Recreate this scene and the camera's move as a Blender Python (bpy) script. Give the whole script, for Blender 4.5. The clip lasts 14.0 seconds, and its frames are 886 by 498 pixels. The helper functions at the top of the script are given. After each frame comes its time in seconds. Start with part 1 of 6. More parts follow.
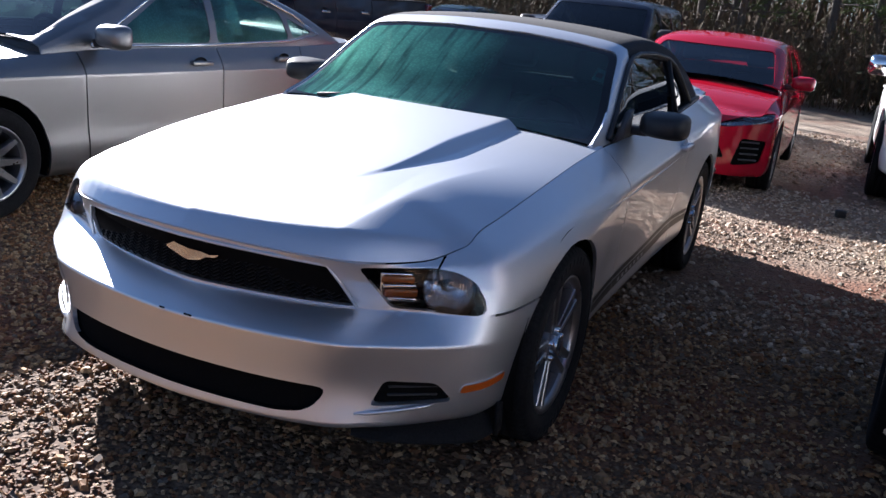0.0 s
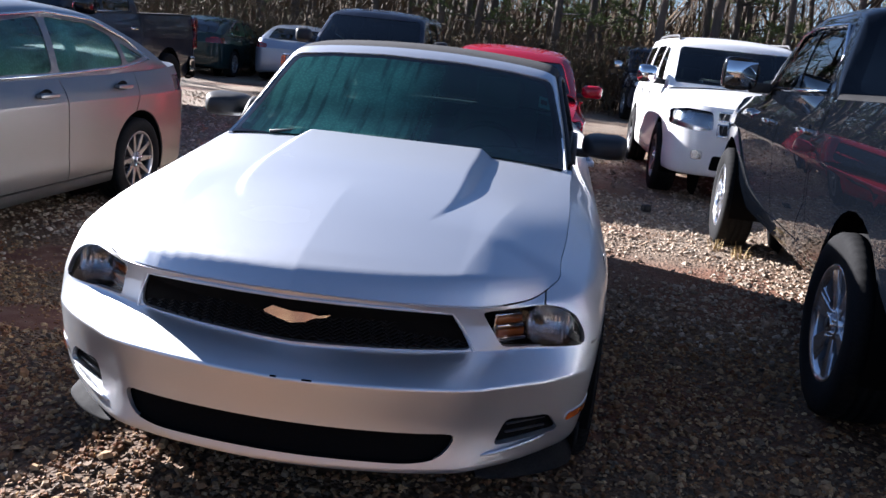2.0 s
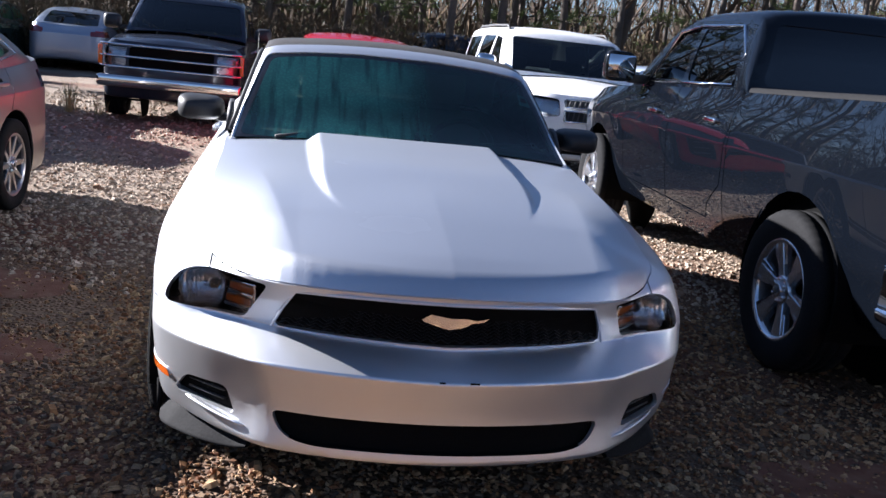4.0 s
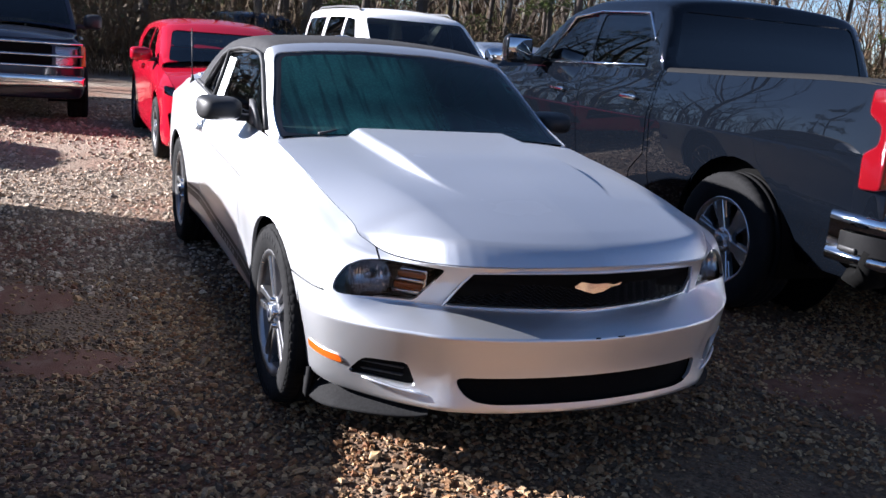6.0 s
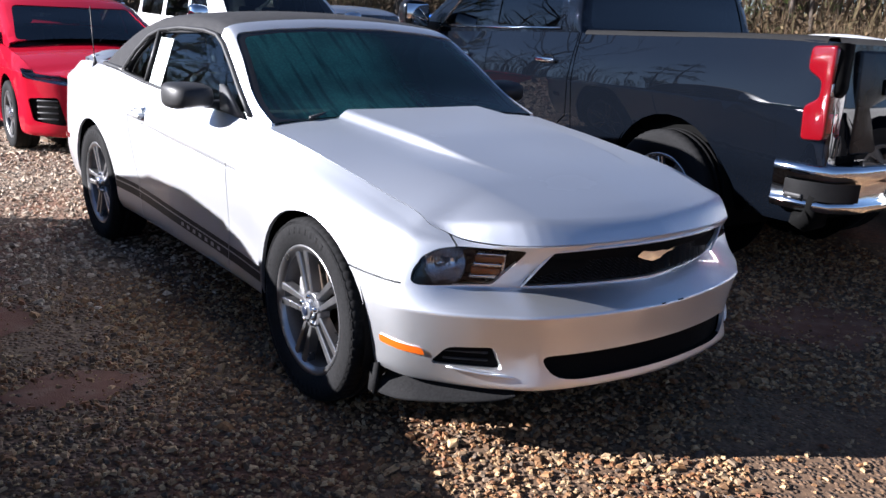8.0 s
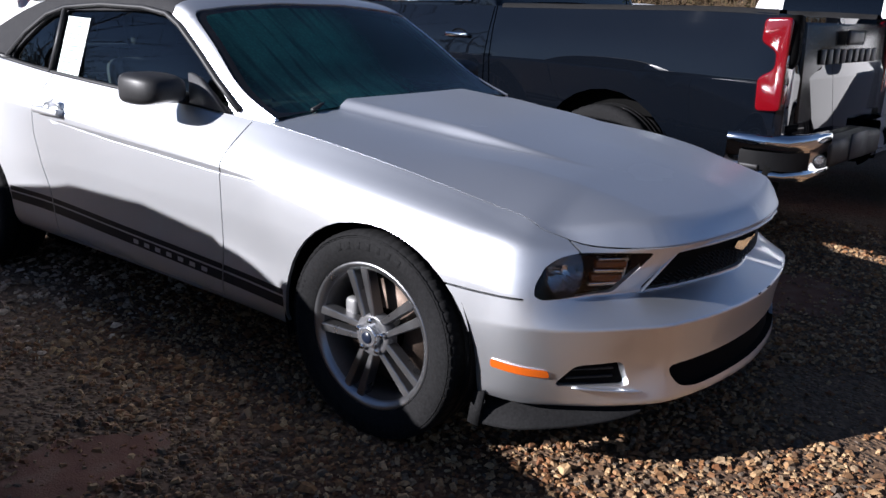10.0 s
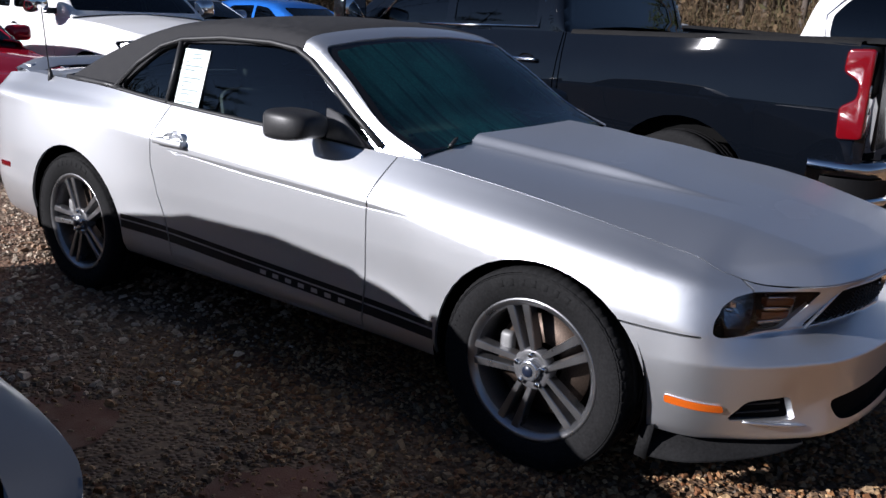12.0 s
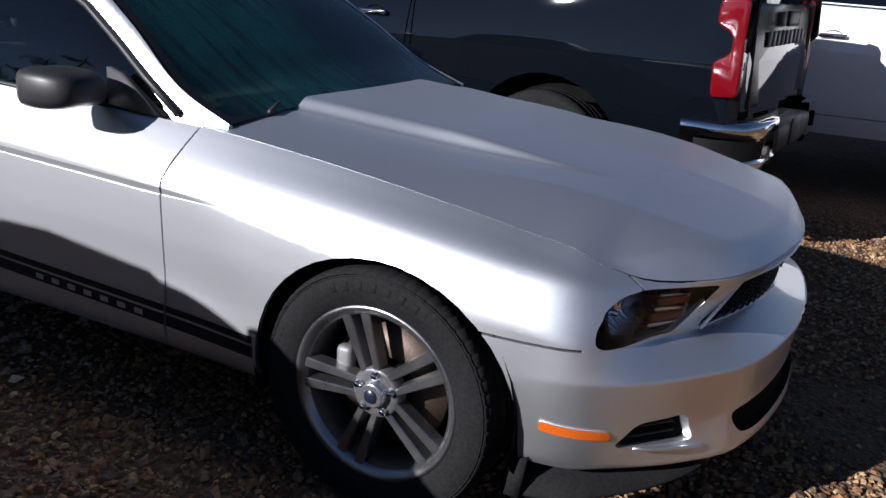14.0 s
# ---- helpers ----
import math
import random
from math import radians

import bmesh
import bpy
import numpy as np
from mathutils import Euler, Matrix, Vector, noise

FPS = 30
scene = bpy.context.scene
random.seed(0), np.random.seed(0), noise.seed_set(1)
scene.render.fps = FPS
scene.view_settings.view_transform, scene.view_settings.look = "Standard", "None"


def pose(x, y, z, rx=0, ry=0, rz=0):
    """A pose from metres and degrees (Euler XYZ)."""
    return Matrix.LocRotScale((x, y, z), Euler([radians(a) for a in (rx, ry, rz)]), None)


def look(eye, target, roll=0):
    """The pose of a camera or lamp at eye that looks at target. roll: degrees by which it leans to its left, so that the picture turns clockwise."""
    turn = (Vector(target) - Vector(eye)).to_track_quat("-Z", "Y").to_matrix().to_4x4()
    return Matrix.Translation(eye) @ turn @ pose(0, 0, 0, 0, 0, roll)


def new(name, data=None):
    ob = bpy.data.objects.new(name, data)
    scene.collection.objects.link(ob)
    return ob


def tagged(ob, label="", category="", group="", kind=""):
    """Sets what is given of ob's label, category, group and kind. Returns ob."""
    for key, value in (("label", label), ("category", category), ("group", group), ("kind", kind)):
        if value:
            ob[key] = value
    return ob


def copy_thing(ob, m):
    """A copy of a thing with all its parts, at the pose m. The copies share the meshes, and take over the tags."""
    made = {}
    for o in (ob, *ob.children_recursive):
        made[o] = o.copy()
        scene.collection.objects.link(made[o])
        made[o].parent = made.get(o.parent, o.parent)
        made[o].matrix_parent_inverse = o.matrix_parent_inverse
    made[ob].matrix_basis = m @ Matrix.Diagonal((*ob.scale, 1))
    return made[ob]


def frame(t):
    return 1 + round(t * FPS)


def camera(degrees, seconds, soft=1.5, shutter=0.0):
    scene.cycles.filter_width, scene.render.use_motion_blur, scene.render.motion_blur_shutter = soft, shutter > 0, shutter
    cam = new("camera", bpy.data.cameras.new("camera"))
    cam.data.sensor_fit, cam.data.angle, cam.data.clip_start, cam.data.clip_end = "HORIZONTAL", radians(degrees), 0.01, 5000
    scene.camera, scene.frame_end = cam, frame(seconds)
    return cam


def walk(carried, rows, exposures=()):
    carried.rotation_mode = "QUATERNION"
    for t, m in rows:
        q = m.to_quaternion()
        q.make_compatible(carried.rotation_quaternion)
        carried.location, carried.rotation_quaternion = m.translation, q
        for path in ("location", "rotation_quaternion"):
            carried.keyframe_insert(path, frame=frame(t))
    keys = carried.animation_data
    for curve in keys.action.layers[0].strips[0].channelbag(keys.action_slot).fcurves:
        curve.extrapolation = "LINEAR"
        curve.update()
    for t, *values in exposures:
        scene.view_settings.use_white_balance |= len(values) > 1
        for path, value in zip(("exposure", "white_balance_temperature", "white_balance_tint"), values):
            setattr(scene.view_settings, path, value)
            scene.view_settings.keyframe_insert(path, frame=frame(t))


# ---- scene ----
from mathutils.bvhtree import BVHTree

cam = camera(54.5, 14.0)
METRES, EYE, TILT, LEAN, TURN = 6.83, 1.455, 0.0, 0.0, 23.9
ROWS = [
    (0.0, 0.0, 0.0, 0.0, 1.8, -15.95, -6.3),
    (0.5, -0.0435, -0.006, 0.0003, -4.15, -14.29, -6.21),
    (1.0, -0.0831, -0.0075, 0.001, -9.21, -13.73, -6.77),
    (1.5, -0.1213, 0.0084, -0.0017, -13.62, -13.31, -5.72),
    (2.0, -0.1592, 0.0158, 0.0005, -16.94, -13.59, -5.86),
    (2.5, -0.2098, 0.0128, 0.0034, -22.41, -13.77, -5.83),
    (3.0, -0.2432, 0.0339, -0.0012, -26.0, -13.64, -6.2),
    (5.5, -0.4295, 0.1241, -0.0034, -43.91, -12.89, -4.84),
    (6.0, -0.4739, 0.1374, -0.0026, -47.64, -13.42, -4.61),
    (6.5, -0.4871, 0.1681, -0.0055, -51.09, -13.53, -3.14),
    (7.0, -0.5076, 0.1816, -0.0013, -53.14, -13.2, -2.11),
    (7.5, -0.528, 0.2089, 0.0001, -56.28, -14.18, -2.39),
    (10.0, -0.5444, 0.4039, -0.0048, -75.94, -16.32, -2.59),
    (10.5, -0.5415, 0.4432, -0.0018, -76.22, -16.71, -2.69),
    (11.0, -0.5523, 0.4657, 0.0011, -75.78, -16.41, -2.95),
    (11.5, -0.5668, 0.4811, 0.0054, -76.65, -16.27, -2.97),
    (12.0, -0.571, 0.4856, 0.0072, -76.91, -15.71, -2.87),
    (12.5, -0.5708, 0.4851, 0.0073, -76.8, -15.43, -2.46),
    (13.0, -0.5507, 0.4746, 0.0056, -77.22, -15.58, -1.88),
    (13.5, -0.5076, 0.4587, 0.0002, -83.05, -16.48, -2.59),
    (14.0, -0.4804, 0.4833, -0.0038, -85.66, -17.74, -3.37),
]
walk(cam, [(t, pose(1.661, -2.78, EYE, TILT, LEAN, TURN) @ pose(METRES * x, METRES * y, METRES * z, 90 + pitch, roll, yaw)) for t, x, y, z, yaw, pitch, roll in ROWS],
     [(0.0, 2.1, 5900, 15), (7.5, 2.0, 5900, 15), (10.0, 1.1, 5900, 15), (11.0, 0.74, 5900, 15), (14.0, 0.72, 5900, 15)])

# ---- light: low winter sun from beyond the lot, clear sky ----
SUN_AZ, SUN_EL = math.atan2(0.50, -0.87), radians(22.3)
sun_way = Vector((math.cos(SUN_AZ) * math.cos(SUN_EL), math.sin(SUN_AZ) * math.cos(SUN_EL), math.sin(SUN_EL)))
world = bpy.data.worlds.new("world")
scene.world = world
world.use_nodes = True
sky = world.node_tree.nodes.new("ShaderNodeTexSky")
sky.sky_type, sky.sun_disc = "NISHITA", False
sky.sun_elevation, sky.sun_rotation = SUN_EL, math.pi / 2 - SUN_AZ
sky.air_density, sky.dust_density, sky.ozone_density = 0.65, 0.05, 1.5
world.node_tree.links.new(sky.outputs[0], world.node_tree.nodes["Background"].inputs[0])
world.node_tree.nodes["Background"].inputs[1].default_value = 0.036
sun = new("sun", bpy.data.lights.new("sun", "SUN"))
sun.data.energy, sun.data.angle, sun.data.color = 5.0, radians(0.55), (1.0, 0.95, 0.88)
sun.matrix_world = look(sun_way * 60, (0, 0, 0))


# ---- materials ----
def material(name):
    m = bpy.data.materials.new(name)
    m.use_nodes = True
    return m, m.node_tree, m.node_tree.nodes["Principled BSDF"]


def node(tree, kind, links=(), **values):
    n = tree.nodes.new("ShaderNode" + kind)
    for key, value in values.items():
        if key in n.inputs:
            n.inputs[key].default_value = value
    for source, socket in links:
        tree.links.new(source, n.inputs[socket])
    return n


def coords(tree):
    return tree.nodes.new("ShaderNodeTexCoord").outputs["Object"]


def ramp(tree, fac, stops):
    r = tree.nodes.new("ShaderNodeValToRGB")
    tree.links.new(fac, r.inputs[0])
    while len(r.color_ramp.elements) < len(stops):
        r.color_ramp.elements.new(0.5)
    for e, (at, c) in zip(r.color_ramp.elements, stops):
        e.position, e.color = at, (*c, 1) if len(c) == 3 else c
    return r.outputs[0]


def bump(tree, bsdf, height, strength, distance):
    b = node(tree, "Bump", [(height, "Height")], Strength=strength, Distance=distance)
    tree.links.new(b.outputs[0], bsdf.inputs["Normal"])


def surface(name, color, rough, metal=0.0, vary=0.15, scale=30.0, grain=0.0, coat=0.0, spec=0.5):
    """A plain surface with soft stains, uneven gloss and, where wanted, fine grain."""
    m, tree, bsdf = material(name)
    at = coords(tree)
    n1 = node(tree, "TexNoise", [(at, "Vector")], Scale=scale * 0.12, Detail=4.0)
    n2 = node(tree, "TexNoise", [(at, "Vector")], Scale=scale * 3.0, Detail=3.0)
    mix = node(tree, "Math", [(n1.outputs[0], 0), (n2.outputs[0], 1)])
    half = node(tree, "Math", [(mix.outputs[0], 0)])
    half.operation = "MULTIPLY"
    half.inputs[1].default_value = 0.5
    low, high = [c * (1 - vary) for c in color], [min(1, c * (1 + vary)) for c in color]
    tree.links.new(ramp(tree, half.outputs[0], [(0.35, low), (0.65, high)]), bsdf.inputs["Base Color"])
    r = ramp(tree, n1.outputs[0], [(0.3, (rough * 0.85,) * 3), (0.7, (min(1, rough * 1.2),) * 3)])
    tree.links.new(r, bsdf.inputs["Roughness"])
    bsdf.inputs["Metallic"].default_value = metal
    bsdf.inputs["Coat Weight"].default_value = coat
    bsdf.inputs["Coat Roughness"].default_value = 0.04
    bsdf.inputs["Specular IOR Level"].default_value = spec
    if grain:
        bump(tree, bsdf, n2.outputs[0], 0.6, grain)
    return m


def paint(name, color, metal, rough, coat=1.0, dust=0.08, frost=0.0, haze=0.03):
    """Car paint: flake metal under clear coat, with a thin uneven film of dust and dried drops."""
    m, tree, bsdf = material(name)
    at = coords(tree)
    big = node(tree, "TexNoise", [(at, "Vector")], Scale=2.2, Detail=5.0)
    fine = node(tree, "TexNoise", [(at, "Vector")], Scale=260.0, Detail=2.0)
    drops = node(tree, "TexVoronoi", [(at, "Vector")], Scale=140.0)
    film = ramp(tree, big.outputs[0], [(0.35, (0.0,) * 3), (0.75, (dust,) * 3)])
    mix = node(tree, "MixRGB", [(film, 0)])
    mix.inputs[1].default_value, mix.inputs[2].default_value = (*color, 1), (0.36, 0.33, 0.29, 1)
    tree.links.new(mix.outputs[0], bsdf.inputs["Base Color"])
    tree.links.new(ramp(tree, fine.outputs[0], [(0.3, (rough * 0.96,) * 3), (0.7, (rough * 1.04,) * 3)]), bsdf.inputs["Roughness"])
    bsdf.inputs["Metallic"].default_value = metal
    bsdf.inputs["Specular IOR Level"].default_value = 0.5 if metal > 0.5 else 0.0
    bsdf.inputs["Coat Weight"].default_value = coat
    tree.links.new(ramp(tree, big.outputs[0], [(0.3, (haze + frost * 0.2,) * 3), (0.8, (haze * 3.3 + frost,) * 3)]), bsdf.inputs["Coat Roughness"])
    if frost:
        b = node(tree, "Bump", [(ramp(tree, drops.outputs[0], [(0.0, (1,) * 3), (0.5, (0,) * 3)]), "Height")], Strength=0.25, Distance=0.0005)
        tree.links.new(b.outputs[0], bsdf.inputs["Coat Normal"])
        grit = node(tree, "TexNoise", [(at, "Vector")], Scale=190.0, Detail=2.0)
        bump(tree, bsdf, grit.outputs[0], 0.3, 0.0009)
    return m


def glass(name, tint, rough=0.0, ior=1.75, streak=0.0, even=False):
    """A thin pane: clear tint that lets light through, and a mirror that grows at flat angles."""
    m, tree, bsdf = material(name)
    tree.nodes.remove(bsdf)
    at = coords(tree)
    clear = node(tree, "BsdfTransparent")
    clear.inputs[0].default_value = (*tint, 1)
    gloss = node(tree, "BsdfGlossy")
    gloss.inputs["Roughness"].default_value = rough
    fres = node(tree, "Fresnel")
    fres.inputs["IOR"].default_value = ior
    mix = node(tree, "MixShader", [(fres.outputs[0], 0), (clear.outputs[0], 1), (gloss.outputs[0], 2)])
    last = mix
    if streak:
        wet = node(tree, "BsdfGlossy")
        wet.inputs[0].default_value, wet.inputs["Roughness"].default_value = (0.30, 0.95, 0.70, 1), 0.30
        milk = node(tree, "BsdfRefraction", IOR=1.03, Roughness=0.75)
        milk.inputs[0].default_value = (0.55, 1.0, 0.84, 1)
        film = node(tree, "MixShader", [(wet.outputs[0], 1), (milk.outputs[0], 2)])
        film.inputs[0].default_value = 0.55
        stretch = node(tree, "Mapping", [(at, "Vector")])
        stretch.inputs["Scale"].default_value = (26, 2.2, 2.2)
        n1 = node(tree, "TexNoise", [(stretch.outputs[0], "Vector")], Scale=1.0, Detail=4.0)
        n2 = node(tree, "TexNoise", [(at, "Vector")], Scale=2.0, Detail=3.0)
        n3 = node(tree, "TexVoronoi", [(at, "Vector")], Scale=70.0)
        axis = node(tree, "SeparateXYZ", [(at, 0)])
        # Frost film kept to the brightly lit half; part of its glow is painted.
        side = ramp(tree, node(tree, "MapRange", [(axis.outputs[0], 0)], **{"From Min": -0.8, "From Max": 0.8}).outputs[0], [(0.03, (0.0,) * 3), (0.14, (1,) * 3), (0.44, (1,) * 3), (0.60, (0.10,) * 3)])
        runs = ramp(tree, n1.outputs[0], [(0.36, (0.45,) * 3), (0.5, (1,) * 3)])
        patch = ramp(tree, n2.outputs[0], [(0.34, (0.3,) * 3), (0.52, (1,) * 3)])
        beads = ramp(tree, n3.outputs[0], [(0.1, (streak,) * 3), (0.6, (streak * 0.75,) * 3)])
        if even:
            side = ramp(tree, n2.outputs[0], [(0.2, (0.8,) * 3), (0.8, (1,) * 3)])
        total = side
        for other in (runs, patch, beads):
            mul = node(tree, "MixRGB", [(total, 1), (other, 2)])
            mul.blend_type, mul.inputs[0].default_value = "MULTIPLY", 1.0
            total = mul.outputs[0]
        last = node(tree, "MixShader", [(total, 0), (mix.outputs[0], 1), (film.outputs[0], 2)])
    tree.links.new(last.outputs[0], tree.nodes["Material Output"].inputs[0])
    return m


def lamp_plastic(name, color, alpha=0.0):
    """Moulded lamp lens with fine ribs."""
    m, tree, bsdf = material(name)
    at = coords(tree)
    w = node(tree, "TexWave", [(at, "Vector")], Scale=60.0)
    bsdf.inputs["Base Color"].default_value = (*color, 1)
    bsdf.inputs["Roughness"].default_value = 0.12
    bsdf.inputs["Transmission Weight"].default_value = alpha
    bsdf.inputs["Coat Weight"].default_value = 1.0
    bump(tree, bsdf, w.outputs[0], 0.15, 0.001)
    return m


SILVER = paint("silver paint", (0.77, 0.785, 0.81), 0.98, 0.46, 0.8, 0.03, haze=0.015)
SILVER_DEW = paint("dewy silver paint", (0.66, 0.68, 0.72), 0.97, 0.47, 0.3, 0.02, 0.25)
RED = paint("red paint", (0.36, 0.006, 0.02), 0.0, 0.35, 1.0, 0.01)
BLACK_PAINT = paint("black green paint", (0.0025, 0.0036, 0.006), 0.0, 0.3, 1.0, 0.002, haze=0.006)
# Copy of the black paint, greyed and dulled to hold down the tailgate's reflections.
DULLED_BLACK = paint("dulled black paint", (0.006, 0.0075, 0.008), 0.0, 0.4, 0.7, 0.06, haze=0.10)
WHITE_PAINT = paint("white paint", (0.80, 0.80, 0.80), 0.0, 0.4, 0.8, 0.05)
GREY_PAINT = paint("warm grey metallic paint", (0.27, 0.265, 0.265), 0.95, 0.42, 0.4, 0.03)
NAVY_PAINT = paint("dark navy paint", (0.015, 0.02, 0.035), 0.3, 0.35, 0.8, 0.05)
GREEN_PAINT = paint("dark green paint", (0.012, 0.03, 0.03), 0.3, 0.35, 0.8, 0.03)
STEEL_PAINT = paint("pale blue silver paint", (0.28, 0.33, 0.42), 0.6, 0.35, 0.8, 0.05)
BLUE_PAINT = paint("bright blue paint", (0.02, 0.12, 0.45), 0.2, 0.3, 1.0, 0.02)
MAROON = paint("dark maroon paint", (0.09, 0.012, 0.02), 0.2, 0.35, 1.0, 0.03)
RUBBER = surface("tyre rubber", (0.0105, 0.0105, 0.011), 0.85, vary=0.5, scale=40, grain=0.0005, spec=0.16)
BLACK_PLASTIC = surface("black plastic", (0.018, 0.018, 0.019), 0.5, vary=0.25, scale=60, grain=0.0003)
GLOSS_BLACK = surface("gloss black", (0.008, 0.008, 0.009), 0.12, vary=0.1)
GREY_PLASTIC = surface("grey plastic trim", (0.055, 0.055, 0.058), 0.55, vary=0.2, scale=60, grain=0.0003)
GLOSS_DARK = surface("black mesh plastic", (0.006, 0.006, 0.0065), 0.45, vary=0.2, spec=0.2)
# Near-black backing; carries the shade of recesses, wells and gaps in its colour.
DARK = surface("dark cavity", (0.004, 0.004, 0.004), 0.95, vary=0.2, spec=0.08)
FABRIC = surface("black canvas", (0.028, 0.028, 0.03), 0.88, vary=0.3, scale=220, grain=0.0006, spec=0.25)
CHROME = surface("chrome", (0.78, 0.79, 0.80), 0.07, 1.0, vary=0.04, scale=20)
ALLOY = surface("machined alloy", (0.33, 0.33, 0.34), 0.30, 0.95, vary=0.1, scale=80)
ALLOY_DARK = surface("painted grey alloy", (0.12, 0.12, 0.125), 0.4, 0.5, vary=0.15, scale=60)
ALLOY_BRIGHT = surface("polished alloy", (0.62, 0.64, 0.68), 0.2, 0.9, vary=0.08, scale=60)
DISC = surface("brake iron", (0.09, 0.065, 0.05), 0.5, 0.7, vary=0.4, scale=60)
CALIPER = surface("cast caliper", (0.2, 0.2, 0.2), 0.5, 0.5, vary=0.2, scale=80)
CAP_BLUE = surface("dull blue enamel", (0.012, 0.017, 0.032), 0.3, vary=0.1)
SEAT = surface("grey upholstery", (0.10, 0.10, 0.10), 0.7, vary=0.25, scale=90, grain=0.0006)
PAPER = surface("white paper", (0.72, 0.82, 0.78), 0.8, vary=0.03)
INK = surface("grey ink", (0.18, 0.24, 0.24), 0.9, vary=0.1)
STRIPE = surface("black vinyl stripe", (0.012, 0.012, 0.012), 0.35, vary=0.1)
STICKER = surface("red sticker", (0.45, 0.06, 0.08), 0.6)
PANE = glass("window glass", (0.22, 0.31, 0.31))
PANE_DARK = glass("privacy glass", (0.02, 0.025, 0.03))
PANE_MIST = glass("misted window glass", (0.22, 0.31, 0.31), streak=0.45, even=True)
PANE_SHIELD = glass("dewy windscreen glass", (0.22, 0.38, 0.34), streak=0.85)
LENS = glass("clear lamp lens", (0.93, 0.94, 0.95), 0.01, 1.42)
AMBER = lamp_plastic("amber lens", (0.55, 0.105, 0.008))
RED_LENS = lamp_plastic("red lens", (0.13, 0.002, 0.005))
RED_BRIGHT = lamp_plastic("bright red lens", (0.45, 0.008, 0.012))
DULL_AMBER = lamp_plastic("dull amber lens", (0.34, 0.085, 0.015))


def fluted(name):
    """Bright lamp bowl with upright flutes."""
    m, tree, bsdf = material(name)
    w = node(tree, "TexWave", [(coords(tree), "Vector")], Scale=26.0, Distortion=0.4)
    w.bands_direction = "X"
    bsdf.inputs["Base Color"].default_value = (0.80, 0.81, 0.83, 1)
    bsdf.inputs["Metallic"].default_value, bsdf.inputs["Roughness"].default_value = 1.0, 0.14
    bump(tree, bsdf, w.outputs[0], 0.8, 0.006)
    return m


FLUTED = fluted("fluted lamp bowl")
LAMP_SILVER = surface("lamp reflector", (0.42, 0.43, 0.45), 0.25, 0.85, vary=0.3, scale=60)
MIRROR = surface("mirror glass", (0.85, 0.87, 0.88), 0.02, 1.0, vary=0.01)


# ---- mesh tools ----
def curve(*keys):
    """A smooth curve through keys (at, value) without overshoot."""
    xs, vs = np.array([k[0] for k in keys], float), np.array([k[1] for k in keys], float)
    h, d = np.diff(xs), np.diff(vs) / np.diff(xs)
    m = np.zeros(len(xs))
    m[0], m[-1] = d[0], d[-1]
    for i in range(1, len(xs) - 1):
        if d[i - 1] * d[i] > 0:
            w1, w2 = 2 * h[i] + h[i - 1], h[i] + 2 * h[i - 1]
            m[i] = (w1 + w2) / (w1 / d[i - 1] + w2 / d[i])

    def at(x):
        x = min(max(x, xs[0]), xs[-1])
        i = min(max(int(np.searchsorted(xs, x)) - 1, 0), len(h) - 1)
        t = (x - xs[i]) / h[i]
        return float((1 + 2 * t) * (1 - t) ** 2 * vs[i] + t * (1 - t) ** 2 * h[i] * m[i] + t * t * (3 - 2 * t) * vs[i + 1] + t * t * (t - 1) * h[i] * m[i + 1])
    return at


def flow(points, at):
    """A point on a Catmull-Rom line through 2D points; at counts the points."""
    n = len(points)
    i = min(max(int(at), 0), n - 2)
    t = at - i
    p = [np.array(points[min(max(j, 0), n - 1)], float) for j in (i - 1, i, i + 1, i + 2)]
    if i == 0:
        p[0] = np.array((-p[2][0], p[2][1])) if abs(p[1][0]) < 1e-6 else 2 * p[1] - p[2]
    if i == n - 2:
        p[3] = np.array((-p[1][0], p[1][1])) if abs(p[2][0]) < 1e-6 else 2 * p[2] - p[1]
    return 0.5 * (2 * p[1] + (p[2] - p[0]) * t + (2 * p[0] - 5 * p[1] + 4 * p[2] - p[3]) * t * t + (3 * p[1] - p[0] - 3 * p[2] + p[3]) * t ** 3)


def grid(rows):
    bm = bmesh.new()
    vs = [[bm.verts.new(p) for p in row] for row in rows]
    for a, b in zip(vs, vs[1:]):
        for i in range(len(a) - 1):
            bm.faces.new((a[i], a[i + 1], b[i + 1], b[i]))
    bmesh.ops.remove_doubles(bm, verts=bm.verts, dist=1e-5)
    return bm


def part(name, bm, mat, parent=None, label="", smooth=True, m=None):
    mesh = bpy.data.meshes.new(name)
    if m is not None:
        bm.transform(m)
    for f in bm.faces:
        f.smooth = smooth
    bm.to_mesh(mesh)
    bm.free()
    mesh.materials.append(mat)
    ob = new(name, mesh)
    if parent:
        ob.parent = parent
    return tagged(ob, label)


def smooth_like(ob, ref):
    """Gives a cut panel the shading normals of the smooth skin that it was cut from."""
    mesh = ob.data
    mesh.update()
    normals = []
    found = {}
    near, corners = ref[0].find_nearest, ref[1]
    verts = mesh.vertices
    for poly in mesh.polygons:
        flat = poly.normal
        for vi in poly.vertices:
            n = found.get(vi)
            if n is None:
                co = verts[vi].co
                n = Vector()
                for p, q in corners[near(co)[2]]:
                    n += q / ((co - p).length_squared + 1e-8)
                n.normalize()
                found[vi] = n
            normals.append(n if n.dot(flat) > 0.75 else flat)
    mesh.normals_split_custom_set(normals)
    ob.cycles.shadow_terminator_geometry_offset = 0.4


def skin_ref(bm):
    """A lookup of a smooth skin's normals."""
    bm.normal_update()
    bm.faces.ensure_lookup_table()
    return BVHTree.FromBMesh(bm), [[(v.co.copy(), v.normal.copy()) for v in f.verts] for f in bm.faces]


